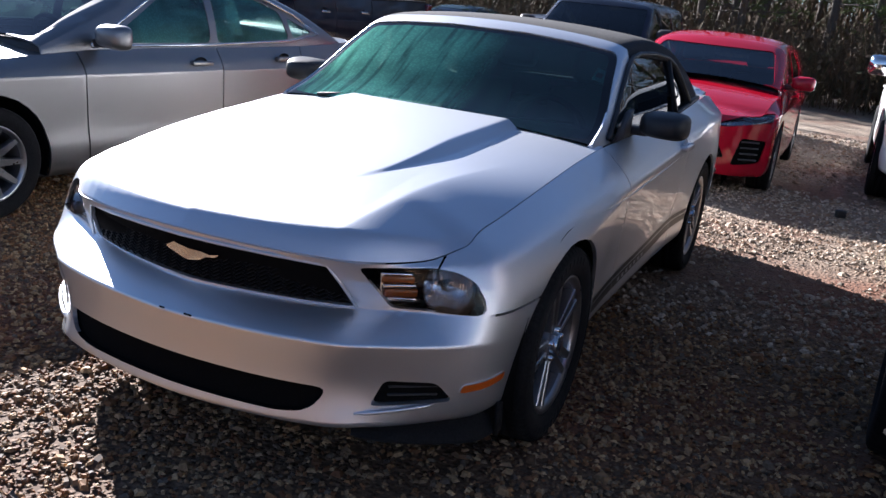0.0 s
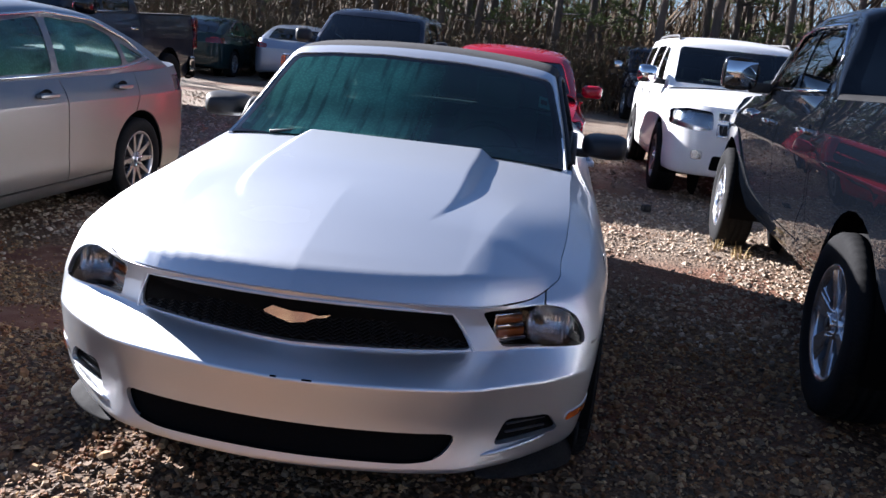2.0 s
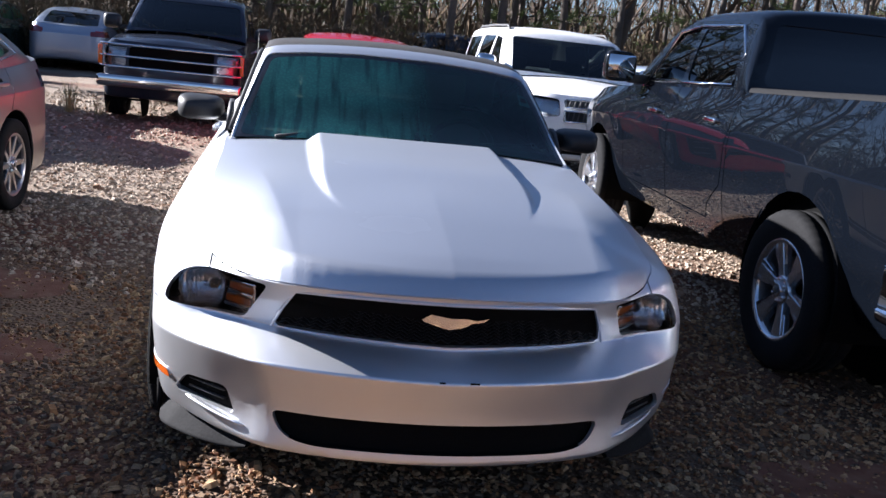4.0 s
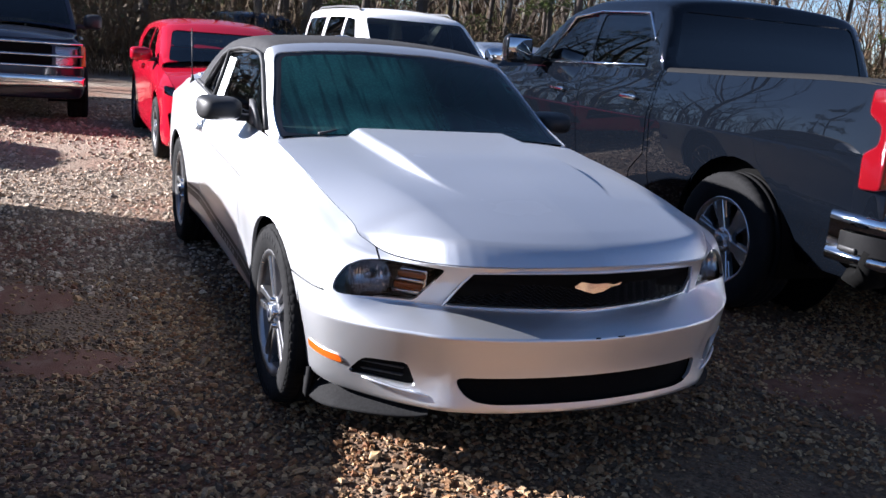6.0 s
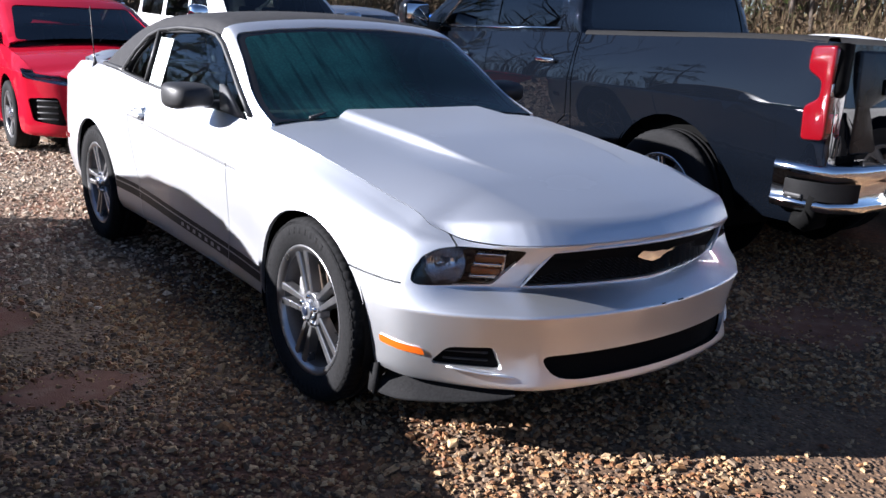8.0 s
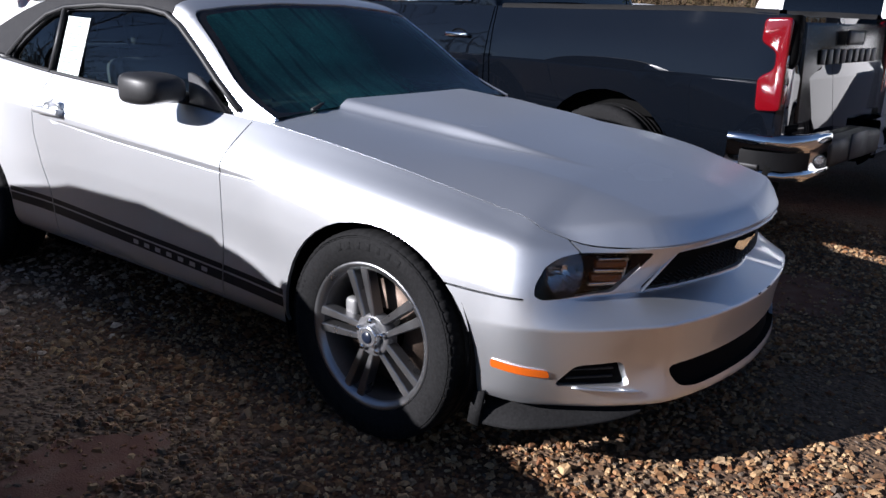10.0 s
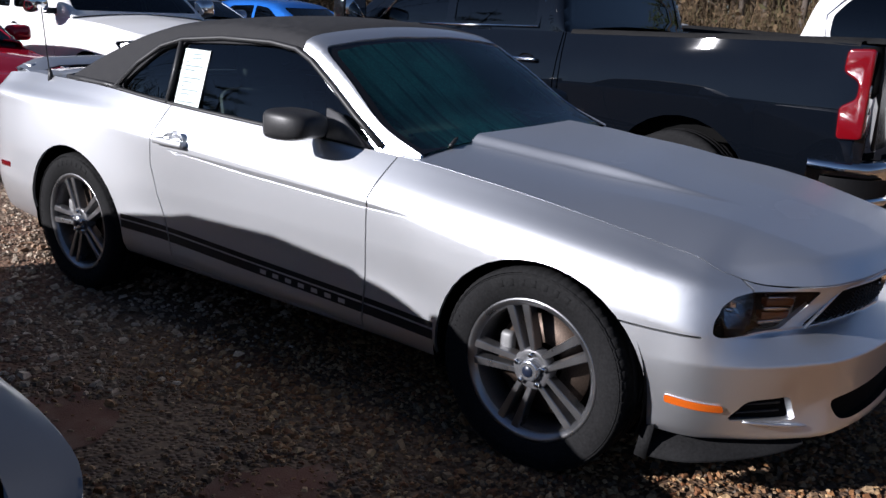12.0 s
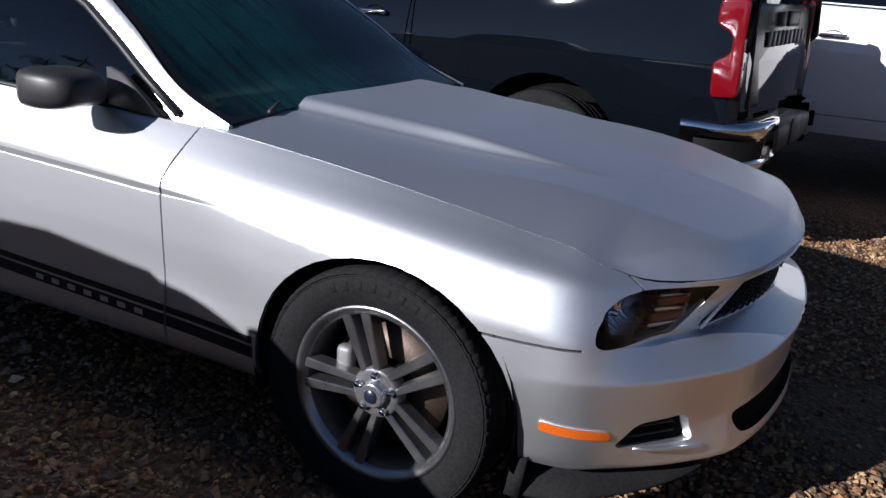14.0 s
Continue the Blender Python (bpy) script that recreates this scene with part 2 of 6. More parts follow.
def thing(name, label, category, group="", m=None):
    ob = tagged(new(name), label, category, group)
    if m is not None:
        ob.matrix_basis = m
    return ob


def box(size, at=(0, 0, 0), bevel=0.0, seg=2, m=None):
    bm = bmesh.new()
    bmesh.ops.create_cube(bm, size=1.0, matrix=Matrix.Translation(at) @ Matrix.Diagonal((*size, 1)))
    if bevel:
        bmesh.ops.bevel(bm, geom=bm.edges[:], offset=bevel, segments=seg, affect="EDGES", profile=0.5)
    if m is not None:
        bm.transform(m)
    return bm


def tube(path, radius, sides=8, close=False):
    """A round bar along points; radius may be one number or one for each point."""
    bm = bmesh.new()
    pts = [Vector(p) for p in path]
    n = len(pts)
    rings = []
    for i, p in enumerate(pts):
        d = (pts[(i + 1) % n if close else min(i + 1, n - 1)] - pts[(i - 1) % n if close else max(i - 1, 0)]).normalized()
        side = d.cross(Vector((0, 0, 1)))
        if side.length < 0.05:
            side = d.cross(Vector((1, 0, 0)))
        side.normalize()
        up = side.cross(d)
        r = radius[i] if isinstance(radius, (list, tuple)) else radius
        rings.append([bm.verts.new(p + (side * math.cos(a) + up * math.sin(a)) * r) for a in (2 * math.pi * k / sides for k in range(sides))])
    for i in range(n if close else n - 1):
        a, b = rings[i], rings[(i + 1) % n]
        for k in range(sides):
            bm.faces.new((a[k], a[(k + 1) % sides], b[(k + 1) % sides], b[k]))
    if not close:
        bm.faces.new(rings[0][::-1])
        bm.faces.new(rings[-1])
    return bm


def join(*bms):
    out = bms[0]
    for other in bms[1:]:
        mesh = bpy.data.meshes.new("join")
        other.to_mesh(mesh)
        other.free()
        out.from_mesh(mesh)
        bpy.data.meshes.remove(mesh)
    return out


def lathe(profile, sides, m=None):
    """A ring shape turned round the x axis; profile: (x, radius)."""
    rows = [[(x, r * math.cos(a), r * math.sin(a)) for x, r in profile] for a in (2 * math.pi * k / sides for k in range(sides + 1))]
    bm = grid(rows)
    bmesh.ops.recalc_face_normals(bm, faces=bm.faces)
    if m is not None:
        bm.transform(m)
    return bm


def rounded(poly, r, n=4):
    """A convex outline with its corners rounded."""
    out = []
    k = len(poly)
    for i in range(k):
        p, a, b = (np.array(poly[j % k], float) for j in (i, i - 1, i + 1))
        ea, eb = (a - p), (b - p)
        la, lb = np.linalg.norm(ea), np.linalg.norm(eb)
        d = min(r, la * 0.48, lb * 0.48)
        s, e = p + ea / la * d, p + eb / lb * d
        for j in range(n + 1):
            t = j / n
            out.append(tuple((1 - t) ** 2 * s + 2 * t * (1 - t) * p + t * t * e))
    return out


def cut(bm, poly, axis, near):
    """Cuts a convex outline through the faces that near() picks, along the axis, and returns the faces within. Outline in the other two axes, in order."""
    ia, ib = [i for i in range(3) if i != axis]
    poly = [np.array(p, float) for p in poly]
    area = sum(p[0] * q[1] - p[1] * q[0] for p, q in zip(poly, poly[1:] + poly[:1]))
    if area < 0:
        poly = poly[::-1]
    lo, hi = np.min(poly, axis=0) - 0.02, np.max(poly, axis=0) + 0.02

    far_a, far_b = (hi[0] - lo[0]) + 0.4, (hi[1] - lo[1]) + 0.4
    mid_a, mid_b = (hi[0] + lo[0]) / 2, (hi[1] + lo[1]) / 2

    def touches(f):
        co = f.verts[0].co
        if abs(co[ia] - mid_a) > far_a or abs(co[ib] - mid_b) > far_b:
            return False
        a, b = [v.co[ia] for v in f.verts], [v.co[ib] for v in f.verts]
        return max(a) > lo[0] and min(a) < hi[0] and max(b) > lo[1] and min(b) < hi[1] and near(f.calc_center_median(), f.normal)
    bm.normal_update()
    faces = [f for f in bm.faces if touches(f)]
    for p, q in zip(poly, poly[1:] + poly[:1]):
        if np.linalg.norm(q - p) < 1e-6:
            continue
        geom = list({e for f in faces for e in f.edges}) + list({v for f in faces for v in f.verts}) + faces
        co, no = [0.0] * 3, [0.0] * 3
        co[ia], co[ib] = p
        no[ia], no[ib] = (q - p)[1], -(q - p)[0]
        made = bmesh.ops.bisect_plane(bm, geom=geom, plane_co=co, plane_no=no, dist=1e-6)["geom"]
        dx, dy = float(q[0] - p[0]), float(q[1] - p[1])
        px, py = float(p[0]), float(p[1])
        kept = []
        for f in made:
            if isinstance(f, bmesh.types.BMFace) and f.is_valid:
                c = f.calc_center_median()
                if dx * (c[ib] - py) - dy * (c[ia] - px) > -1e-7:
                    kept.append(f)
        faces = kept
    edges = [(p, q - p) for p, q in zip(poly, poly[1:] + poly[:1])]
    inside = []
    for f in faces:
        f.normal_update()
        c = f.calc_center_median()
        if all(d[0] * (c[ib] - p[1]) - d[1] * (c[ia] - p[0]) > -1e-7 for p, d in edges) and near(c, f.normal):
            inside.append(f)
    return inside


def take(bm, faces):
    """Moves faces out of bm into a bmesh of their own."""
    out = bmesh.new()
    made = {}
    for f in faces:
        vs = []
        for v in f.verts:
            if v not in made:
                made[v] = out.verts.new(v.co)
            vs.append(made[v])
        try:
            out.faces.new(vs)
        except ValueError:
            pass
    bmesh.ops.delete(bm, geom=faces, context="FACES")
    return out


def flange(bm, depth):
    """Turns the open edges of a panel inwards, so that it shows its thickness."""
    bm.normal_update()
    edges = [e for e in bm.edges if e.is_boundary]
    normals = {v: v.normal.copy() for e in edges for v in e.verts}
    for e in edges:
        e.smooth = False
    made = {v: bm.verts.new(v.co - normals[v] * depth) for v in normals}
    for e in edges:
        f = e.link_faces[0]
        a, b = e.verts
        loop = [l for l in f.loops if l.edge == e][0]
        if loop.vert == a:
            a, b = b, a
        try:
            bm.faces.new((a, b, made[b], made[a]))
        except ValueError:
            pass
    return bm


def lining(faces, back):
    """The walls of a recess: the rim of some faces carried back along a vector."""
    out, made = bmesh.new(), {}
    back = Vector(back)
    rim = [e for e in faces.edges if e.is_boundary]
    for e in rim:
        for v in e.verts:
            if v not in made:
                made[v] = (out.verts.new(v.co), out.verts.new(v.co + back))
        a, b = e.verts
        out.faces.new((made[a][0], made[b][0], made[b][1], made[a][1]))
    return out


def shifted(bm, d):
    """Moves a surface along its normals."""
    bm.normal_update()
    for v, n in [(v, v.normal.copy()) for v in bm.verts]:
        v.co += n * d
    return bm


def outline(poly, axis, depth, at):
    """A plate of that outline, thick along the axis from at."""
    bm = bmesh.new()
    ia, ib = [i for i in range(3) if i != axis]
    vs = []
    for p in poly:
        c = [0.0] * 3
        c[ia], c[ib], c[axis] = p[0], p[1], at
        vs.append(bm.verts.new(c))
    f = bm.faces.new(vs)
    up = [0.0] * 3
    up[axis] = depth
    made = bmesh.ops.extrude_face_region(bm, geom=[f])["geom"]
    bmesh.ops.translate(bm, vec=up, verts=[g for g in made if isinstance(g, bmesh.types.BMVert)])
    bmesh.ops.recalc_face_normals(bm, faces=bm.faces)
    return bm


def outward(bm, middle):
    bmesh.ops.recalc_face_normals(bm, faces=bm.faces)
    bm.normal_update()
    if sum((f.calc_center_median() - Vector(middle)).dot(f.normal) * f.calc_area() for f in bm.faces) < 0:
        bmesh.ops.reverse_faces(bm, faces=bm.faces)
    bm.normal_update()
    return bm


def islands(bm):
    """The separate pieces of a mesh, each as a mesh of its own."""
    todo, out = set(bm.faces), []
    while todo:
        seed = todo.pop()
        group, stack = {seed}, [seed]
        while stack:
            f = stack.pop()
            for e in f.edges:
                for g in e.link_faces:
                    if g in todo:
                        todo.discard(g)
                        group.add(g)
                        stack.append(g)
        out.append(list(group))
    made = [copied(g) for g in out]
    bm.free()
    return made


def copied(faces):
    out, made = bmesh.new(), {}
    for f in faces:
        for v in f.verts:
            if v not in made:
                made[v] = out.verts.new(v.co)
        out.faces.new([made[v] for v in f.verts])
    out.normal_update()
    return out


def centre(bm):
    a = sum(f.calc_area() for f in bm.faces) or 1
    return sum((f.calc_center_median() * f.calc_area() for f in bm.faces), Vector()) / a


def thick_line(pts, w):
    """Thin convex quads along a polyline, for panel gaps."""
    out = []
    for p, q in zip(pts, pts[1:]):
        p, q = np.array(p, float), np.array(q, float)
        d = (q - p) / np.linalg.norm(q - p)
        n = np.array((-d[1], d[0])) * w / 2
        e = d * w * 0.5
        out.append([tuple(p - e - n), tuple(q + e - n), tuple(q + e + n), tuple(p - e + n)])
    return out


class Shape:
    """A car's outside: a band round its sides, nose and tail, and the line at its top that hood, cabin and deck spring from."""

    def __init__(self, path, rows, sharp, step=8, sub=4, fade=None):
        self.fade = fade
        self.path, self.rows, self.sharp, self.step, self.sub = path, rows, sharp, step, sub
        n = len(path) - 1
        self.ss = [i / step for i in range(n * step + 1)]
        self.cols = [self.column(s) for s in self.ss]
        top = [c[-1] for c in self.cols]
        k = max(i for i in range(len(top)) if self.ss[i] <= 2.0)
        self.front, self.side = top[:k + 1], top[k:]
        j = max(i for i, p in enumerate(self.side) if self.ss[k + i] <= n - 2.0)
        self.tail, self.side = self.side[j:], self.side[:j + 1]

    def base(self, s):
        return flow(self.path, s)

    def column(self, s):
        n = len(self.path) - 1
        a, b = self.base(max(0, s - 0.02)), self.base(min(n, s + 0.02))
        t = (b - a) / np.linalg.norm(b - a)
        if s > n - 0.02:
            t = np.array((-1.0, 0.0))
        p, out = self.base(s), np.array((t[1], -t[0]))
        ins, zs = [r[0](s) for r in self.rows], [r[1](s) for r in self.rows]
        cuts = [0] + list(self.sharp) + [len(ins) - 1]
        col = []
        soft = min(max((s - self.fade[0]) / (self.fade[1] - self.fade[0]), 0.0), 1.0) if self.fade else 0.0
        all_in, all_z = curve(*enumerate(ins)), curve(*enumerate(zs))
        for a, b in zip(cuts, cuts[1:]):
            fi = curve(*[(i, ins[i]) for i in range(a, b + 1)])
            fz = curve(*[(i, zs[i]) for i in range(a, b + 1)])
            qs = [a + i / self.sub for i in range((b - a) * self.sub)]
            qs = qs[:1] + [a + 0.06] + qs[1:] + [b - 0.06] + ([b] if b == cuts[-1] else [])
            for q in qs:
                d = p - out * (fi(q) * (1 - soft) + all_in(q) * soft)
                col.append((max(float(d[0]), 0.0) if s > 0.01 else 0.0, float(d[1]), fz(q) * (1 - soft) + all_z(q) * soft))
        return col

    def band(self):
        bm = grid(self.cols)
        other = grid([[(-x, y, z) for x, y, z in c] for c in self.cols])
        bm = join(bm, other)
        bmesh.ops.remove_doubles(bm, verts=bm.verts, dist=1e-4)
        ys = [c[0][1] for c in self.cols]
        return outward(bm, (0, (min(ys) + max(ys)) / 2, 0.6))

    def edge(self, y):
        """Half width and height of the top line at y along the side."""
        ys = [p[1] for p in self.side]
        return float(np.interp(y, ys, [p[0] for p in self.side])), float(np.interp(y, ys, [p[2] for p in self.side]))

    def cap(self, y_end, crown, gap=0.004, extra=None, tail=False, nu=30, nv=40, lead=0.25, mid=None, section=None):
        """Hood or deck: from the nose (or tail) line to y_end, crowned across; mid: the height of its middle line instead of a crown."""
        line = self.tail[::-1] if tail else self.front
        xs = [p[0] for p in line]
        xc, yc, zc = line[-1]
        sign = -1 if tail else 1
        rows = []
        for i in range(nu + 1):
            u = (i / nu)
            row = []
            for j in range(nv + 1):
                v = -1 + 2 * j / nv
                y0 = float(np.interp(abs(v) * xc, xs, [p[1] for p in line]))
                z0 = float(np.interp(abs(v) * xc, xs, [p[2] for p in line]))
                y = y0 + (y_end - y0) * u + sign * gap * (1 - u)
                if (y - yc) * sign <= 0:
                    xe, ze = xc, z0 + (zc - z0) * min(1.0, abs(y - y0) / max(abs(yc - y0), 0.01))
                else:
                    xe, ze = self.edge(y)
                x = v * (xe - gap)
                rise = min(1.0, abs(y - y0) / lead)
                lift = crown(y) if mid is None else mid(y) - ze
                across = section(abs(x), xe, y) if section else 1 - 0.30 * abs(v) - 0.70 * v * v
                z = ze + lift * across * rise * (2 - rise)
                if extra:
                    z += extra(abs(x), y, u)
                row.append((x, y, z))
            rows.append(row)
        return outward(grid(rows), (0, y_end, -3))

    def cabin(self, ys, top, tumble, crown, inset=0.012, round_off=0.05, bulge=0.02, n_side=8, n_roof=12):
        """Pillars, screens and roof as one skin: sections along the car from the top line up."""
        rows = []
        for y in ys:
            xb, zb = self.edge(y)
            xb, zb = xb - inset, zb - 0.006
            ze = max(top(y), zb + 0.001)
            h = ze - zb
            half = []
            for i in range(n_side + 1):
                t = i / n_side
                z = zb + h * t
                half.append((xb - tumble * h * t + bulge * math.sin(math.pi * t) * min(1, h / 0.3), z))
            xe = half[-1][0]
            r = round_off * min(1.0, h / 0.15)
            c = crown(y)
            for i in range(1, n_roof + 1):
                t = i / n_roof
                x = xe * (1 - t)
                lift = c * (1 - (x / max(xe, 0.01)) ** 2)
                soft = r * (1 - math.exp(-(xe - x) / max(r, 0.004) * 0.9))
                half.append((x, ze + lift + soft * 0.6))
            rows.append([(x, y, z) for x, z in half] + [(-x, y, z) for x, z in half[-2::-1]])
        bm = grid(rows)
        ymid = (ys[0] + ys[-1]) / 2
        return outward(bm, (0, ymid, 0.5))


def steps(*runs):
    out = []
    for a, b, n in runs:
        out += [a + (b - a) * i / n for i in range(n)]
    return out + [runs[-1][1]]


def tyre_mesh(r, rr, w, blocks=0):
    """A tyre on the x axis, outer face to +x, with grooves round it and blocks notched into its shoulders."""
    h = w / 2
    prof = [(-h * 0.80, rr), (-h * 0.98, rr + (r - rr) * 0.25), (-h, rr + (r - rr) * 0.5), (-h * 0.95, r * 0.945), (-h * 0.90, r * 0.97), (-h * 0.80, r * 0.992), (-h * 0.42, r), (-h * 0.40, r - 0.008), (-h * 0.33, r - 0.008), (-h * 0.31, r),
            (-h * 0.04, r + 0.001), (-h * 0.03, r - 0.008), (h * 0.03, r - 0.008), (h * 0.04, r + 0.001), (h * 0.31, r), (h * 0.33, r - 0.008), (h * 0.40, r - 0.008), (h * 0.42, r), (h * 0.80, r * 0.992), (h * 0.90, r * 0.97), (h * 0.95, r * 0.945),
            (h * 0.985, rr + (r - rr) * 0.72), (h * 1.0, rr + (r - rr) * 0.5), (h * 0.985, rr + (r - rr) * 0.3), (h * 0.97, rr + (r - rr) * 0.27), (h * 0.95, rr + (r - rr) * 0.1), (h * 0.86, rr)]
    seg = 5 if blocks > 50 else 3
    sides = blocks * seg if blocks else 72
    rows = []
    for k in range(sides + 1):
        a = 2 * math.pi * k / sides
        notch = 0.0045 if blocks and k % seg == 0 else 0.0
        rows.append([(x, (q - (notch if 0.44 < abs(x) / h < 0.96 and q > r * 0.93 else 0)) * math.cos(a), (q - (notch if 0.44 < abs(x) / h < 0.96 and q > r * 0.93 else 0)) * math.sin(a)) for x, q in prof])
    bm = grid(rows)
    bmesh.ops.recalc_face_normals(bm, faces=bm.faces)
    return bm


def spoke_mesh(r0, r1, w0, w1, depth, x0, x1, side=0.0):
    """One bar of a wheel's spoke, along +z, between two radii, with a bevelled face."""
    bm = bmesh.new()
    n = 8
    rows = []
    for i in range(n + 1):
        t = i / n
        z = r0 + (r1 - r0) * t
        w = w0 + (w1 - w0) * t
        x = x0 + (x1 - x0) * t
        y = side * (1 + 0.55 * t)
        rows.append([(x - depth, y - w * 0.6, z), (x - 0.004, y - w / 2, z), (x, y - w / 2 + 0.003, z), (x, y + w / 2 - 0.003, z), (x - 0.004, y + w / 2, z), (x - depth, y + w * 0.6, z)])
    return outward(grid(rows), (x0 - 0.2, 0, (r0 + r1) / 2))


def wheel(parent, at, r, rr, w, spokes, style, alloy=None, right=False):
    """Wheel as a part of a car: barrel, with tyre, spokes, cap, nuts and brake as pieces."""
    alloy = alloy or ALLOY
    h = w / 2
    barrel = lathe([(-h * 0.8, rr * 0.98), (-h * 0.7, rr * 0.90), (h * 0.35, rr * 0.88), (h * 0.72, rr * 0.90), (h * 0.80, rr * 0.93)], 64)
    hub = part("wheel", barrel, ALLOY_DARK, parent)
    hub.matrix_basis = pose(*at, 0, 0, 180 if right else 0)
    part("tyre", tyre_mesh(r, rr * 1.005, w, 62 if style == "double" else 46 if style == "split" else 0), RUBBER, hub)
    if style == "double":
        for deg in list(range(-24, 25, 8)) + list(range(150, 211, 7)) + [66, 70, 74, 82, 86, 90, 94]:
            small = 40 < deg < 120
            mark = box((0.003, 0.009 if small else 0.020, 0.012 if small else 0.024), (h * 0.992, 0, rr + (r - rr) * (0.62 if small else 0.55)), 0.001, 1)
            part("raised_bar", mark, RUBBER, hub, m=Matrix.Rotation(radians(deg), 4, "X"))
        for q in (0.80, 0.86):
            a = rr + (r - rr) * q
            part("sidewall_ring", lathe([(h * 0.965, a - 0.0015), (h * 0.985, a), (h * 0.965, a + 0.0015)], 72), RUBBER, hub)
    part("rim_lip", lathe([(h * 0.70, rr * 0.89), (h * 0.80, rr * 0.91), (h * 0.87, rr * 0.955), (h * 0.90, rr * 0.985), (h * 0.88, rr * 1.01), (h * 0.78, rr * 1.015)], 64), alloy, hub, "bright machined rim edge")
    part("brake_disc", lathe([(h * 0.05, rr * 0.30), (h * 0.05, rr * 0.72), (-h * 0.05, rr * 0.72), (-h * 0.05, rr * 0.30)], 40), DISC, hub, "rusty iron brake disc")
    part("wheel_back", lathe([(-h * 0.5, 0.001), (-h * 0.5, rr * 0.9)], 32), DARK, hub)
    face = h * 0.72
    for k in range(spokes):
        turn = Matrix.Rotation(2 * math.pi * k / spokes + 0.3, 4, "X")
        if style == "double":
            bm = spoke_mesh(rr * 0.22, rr * 0.935, 0.020, 0.031, 0.04, face, face + 0.010, 0.0205)
            bm = join(bm, spoke_mesh(rr * 0.22, rr * 0.935, 0.020, 0.031, 0.04, face, face + 0.010, -0.0205))
        else:
            bm = spoke_mesh(rr * 0.18, rr * 0.94, 0.05, 0.03 if style == "thin" else 0.07, 0.04, face - 0.005, face + 0.012)
            if style == "split":
                bm = join(bm, spoke_mesh(rr * 0.5, rr * 0.94, 0.02, 0.03, 0.03, face - 0.005, face + 0.012, 0.034), spoke_mesh(rr * 0.5, rr * 0.94, 0.02, 0.03, 0.03, face - 0.005, face + 0.012, -0.034))
        part("spoke", bm, alloy, hub, smooth=False, m=turn)
    part("hub_disc", lathe([(face - 0.04, rr * 0.30), (face - 0.004, rr * 0.29), (face + 0.002, rr * 0.26), (face - 0.006, rr * 0.14)], 40), ALLOY_DARK if style == "double" else alloy, hub)
    part("hub_cap", lathe([(face - 0.01, rr * 0.15), (face + 0.018, rr * 0.145), (face + 0.024, rr * 0.125), (face + 0.022, rr * 0.11), (face + 0.027, rr * 0.06), (face + 0.028, 0.0005)], 32), ALLOY_BRIGHT, hub)
    part("cap_disc", lathe([(face + 0.0285, 0.0005), (face + 0.0285, rr * 0.075), (face + 0.026, rr * 0.08)], 24), CAP_BLUE if style == "double" else ALLOY_DARK, hub)
    nuts = 5 if style in ("double", "thin") else 6
    for k in range(nuts):
        a = 2 * math.pi * k / nuts
        part("wheel_nut", lathe([(face - 0.02, 0.012), (face + 0.012, 0.011), (face + 0.018, 0.007), (face + 0.018, 0.0005)], 6), CHROME, hub, m=Matrix.Translation((0, rr * 0.215 * math.sin(a), rr * 0.215 * math.cos(a))))
    return hub


def seats(parent, w, y0, z0, rows, right_drive=False):
    """Front seats and rear bench of a cabin, with head rests."""
    for k, y in enumerate(rows):
        for sx in (-1, 1):
            bm = box((0.50, 0.50, 0.16), (sx * w * 0.42, y - 0.2, z0), 0.05, 3)
            bm = join(bm, box((0.48, 0.14, 0.60), (0, 0, 0.30), 0.05, 3, Matrix.Translation((sx * w * 0.42, y + 0.05, z0)) @ Matrix.Rotation(radians(-14), 4, "X")))
            bm = join(bm, box((0.26, 0.09, 0.17), (0, 0, 0.72), 0.04, 3, Matrix.Translation((sx * w * 0.42, y + 0.05, z0)) @ Matrix.Rotation(radians(-12), 4, "X")))
            part("seat", bm, SEAT, parent)
    dash = box((w * 1.72, 0.34, 0.22), (0, y0, z0 + 0.36), 0.06, 3)
    part("dashboard", dash, BLACK_PLASTIC, parent)
    ring = [(w * 0.42 + 0.18 * math.cos(a), y0 + 0.28 - 0.07 * math.sin(a), z0 + 0.42 + 0.165 * math.sin(a)) for a in (2 * math.pi * k / 24 for k in range(24))]
    part("steering_wheel", tube(ring, 0.016, 6, True), BLACK_PLASTIC, parent)


def tub(parent, w, y0, y1, z0, z1, wheels, r):
    """Dark floor, inner sides and wheel wells, so that nothing shows through the car."""
    bm = box((w * 1.3, y1 - y0, 0.12), (0, (y0 + y1) / 2, z0 + 0.06))
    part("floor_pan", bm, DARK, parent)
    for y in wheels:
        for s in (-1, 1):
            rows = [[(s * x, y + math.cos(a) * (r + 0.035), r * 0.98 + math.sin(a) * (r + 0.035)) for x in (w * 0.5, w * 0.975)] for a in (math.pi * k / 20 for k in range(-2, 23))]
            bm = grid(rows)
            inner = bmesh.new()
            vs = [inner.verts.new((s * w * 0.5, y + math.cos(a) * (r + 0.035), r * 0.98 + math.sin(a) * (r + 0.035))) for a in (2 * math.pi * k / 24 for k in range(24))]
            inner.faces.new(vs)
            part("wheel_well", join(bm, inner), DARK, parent)


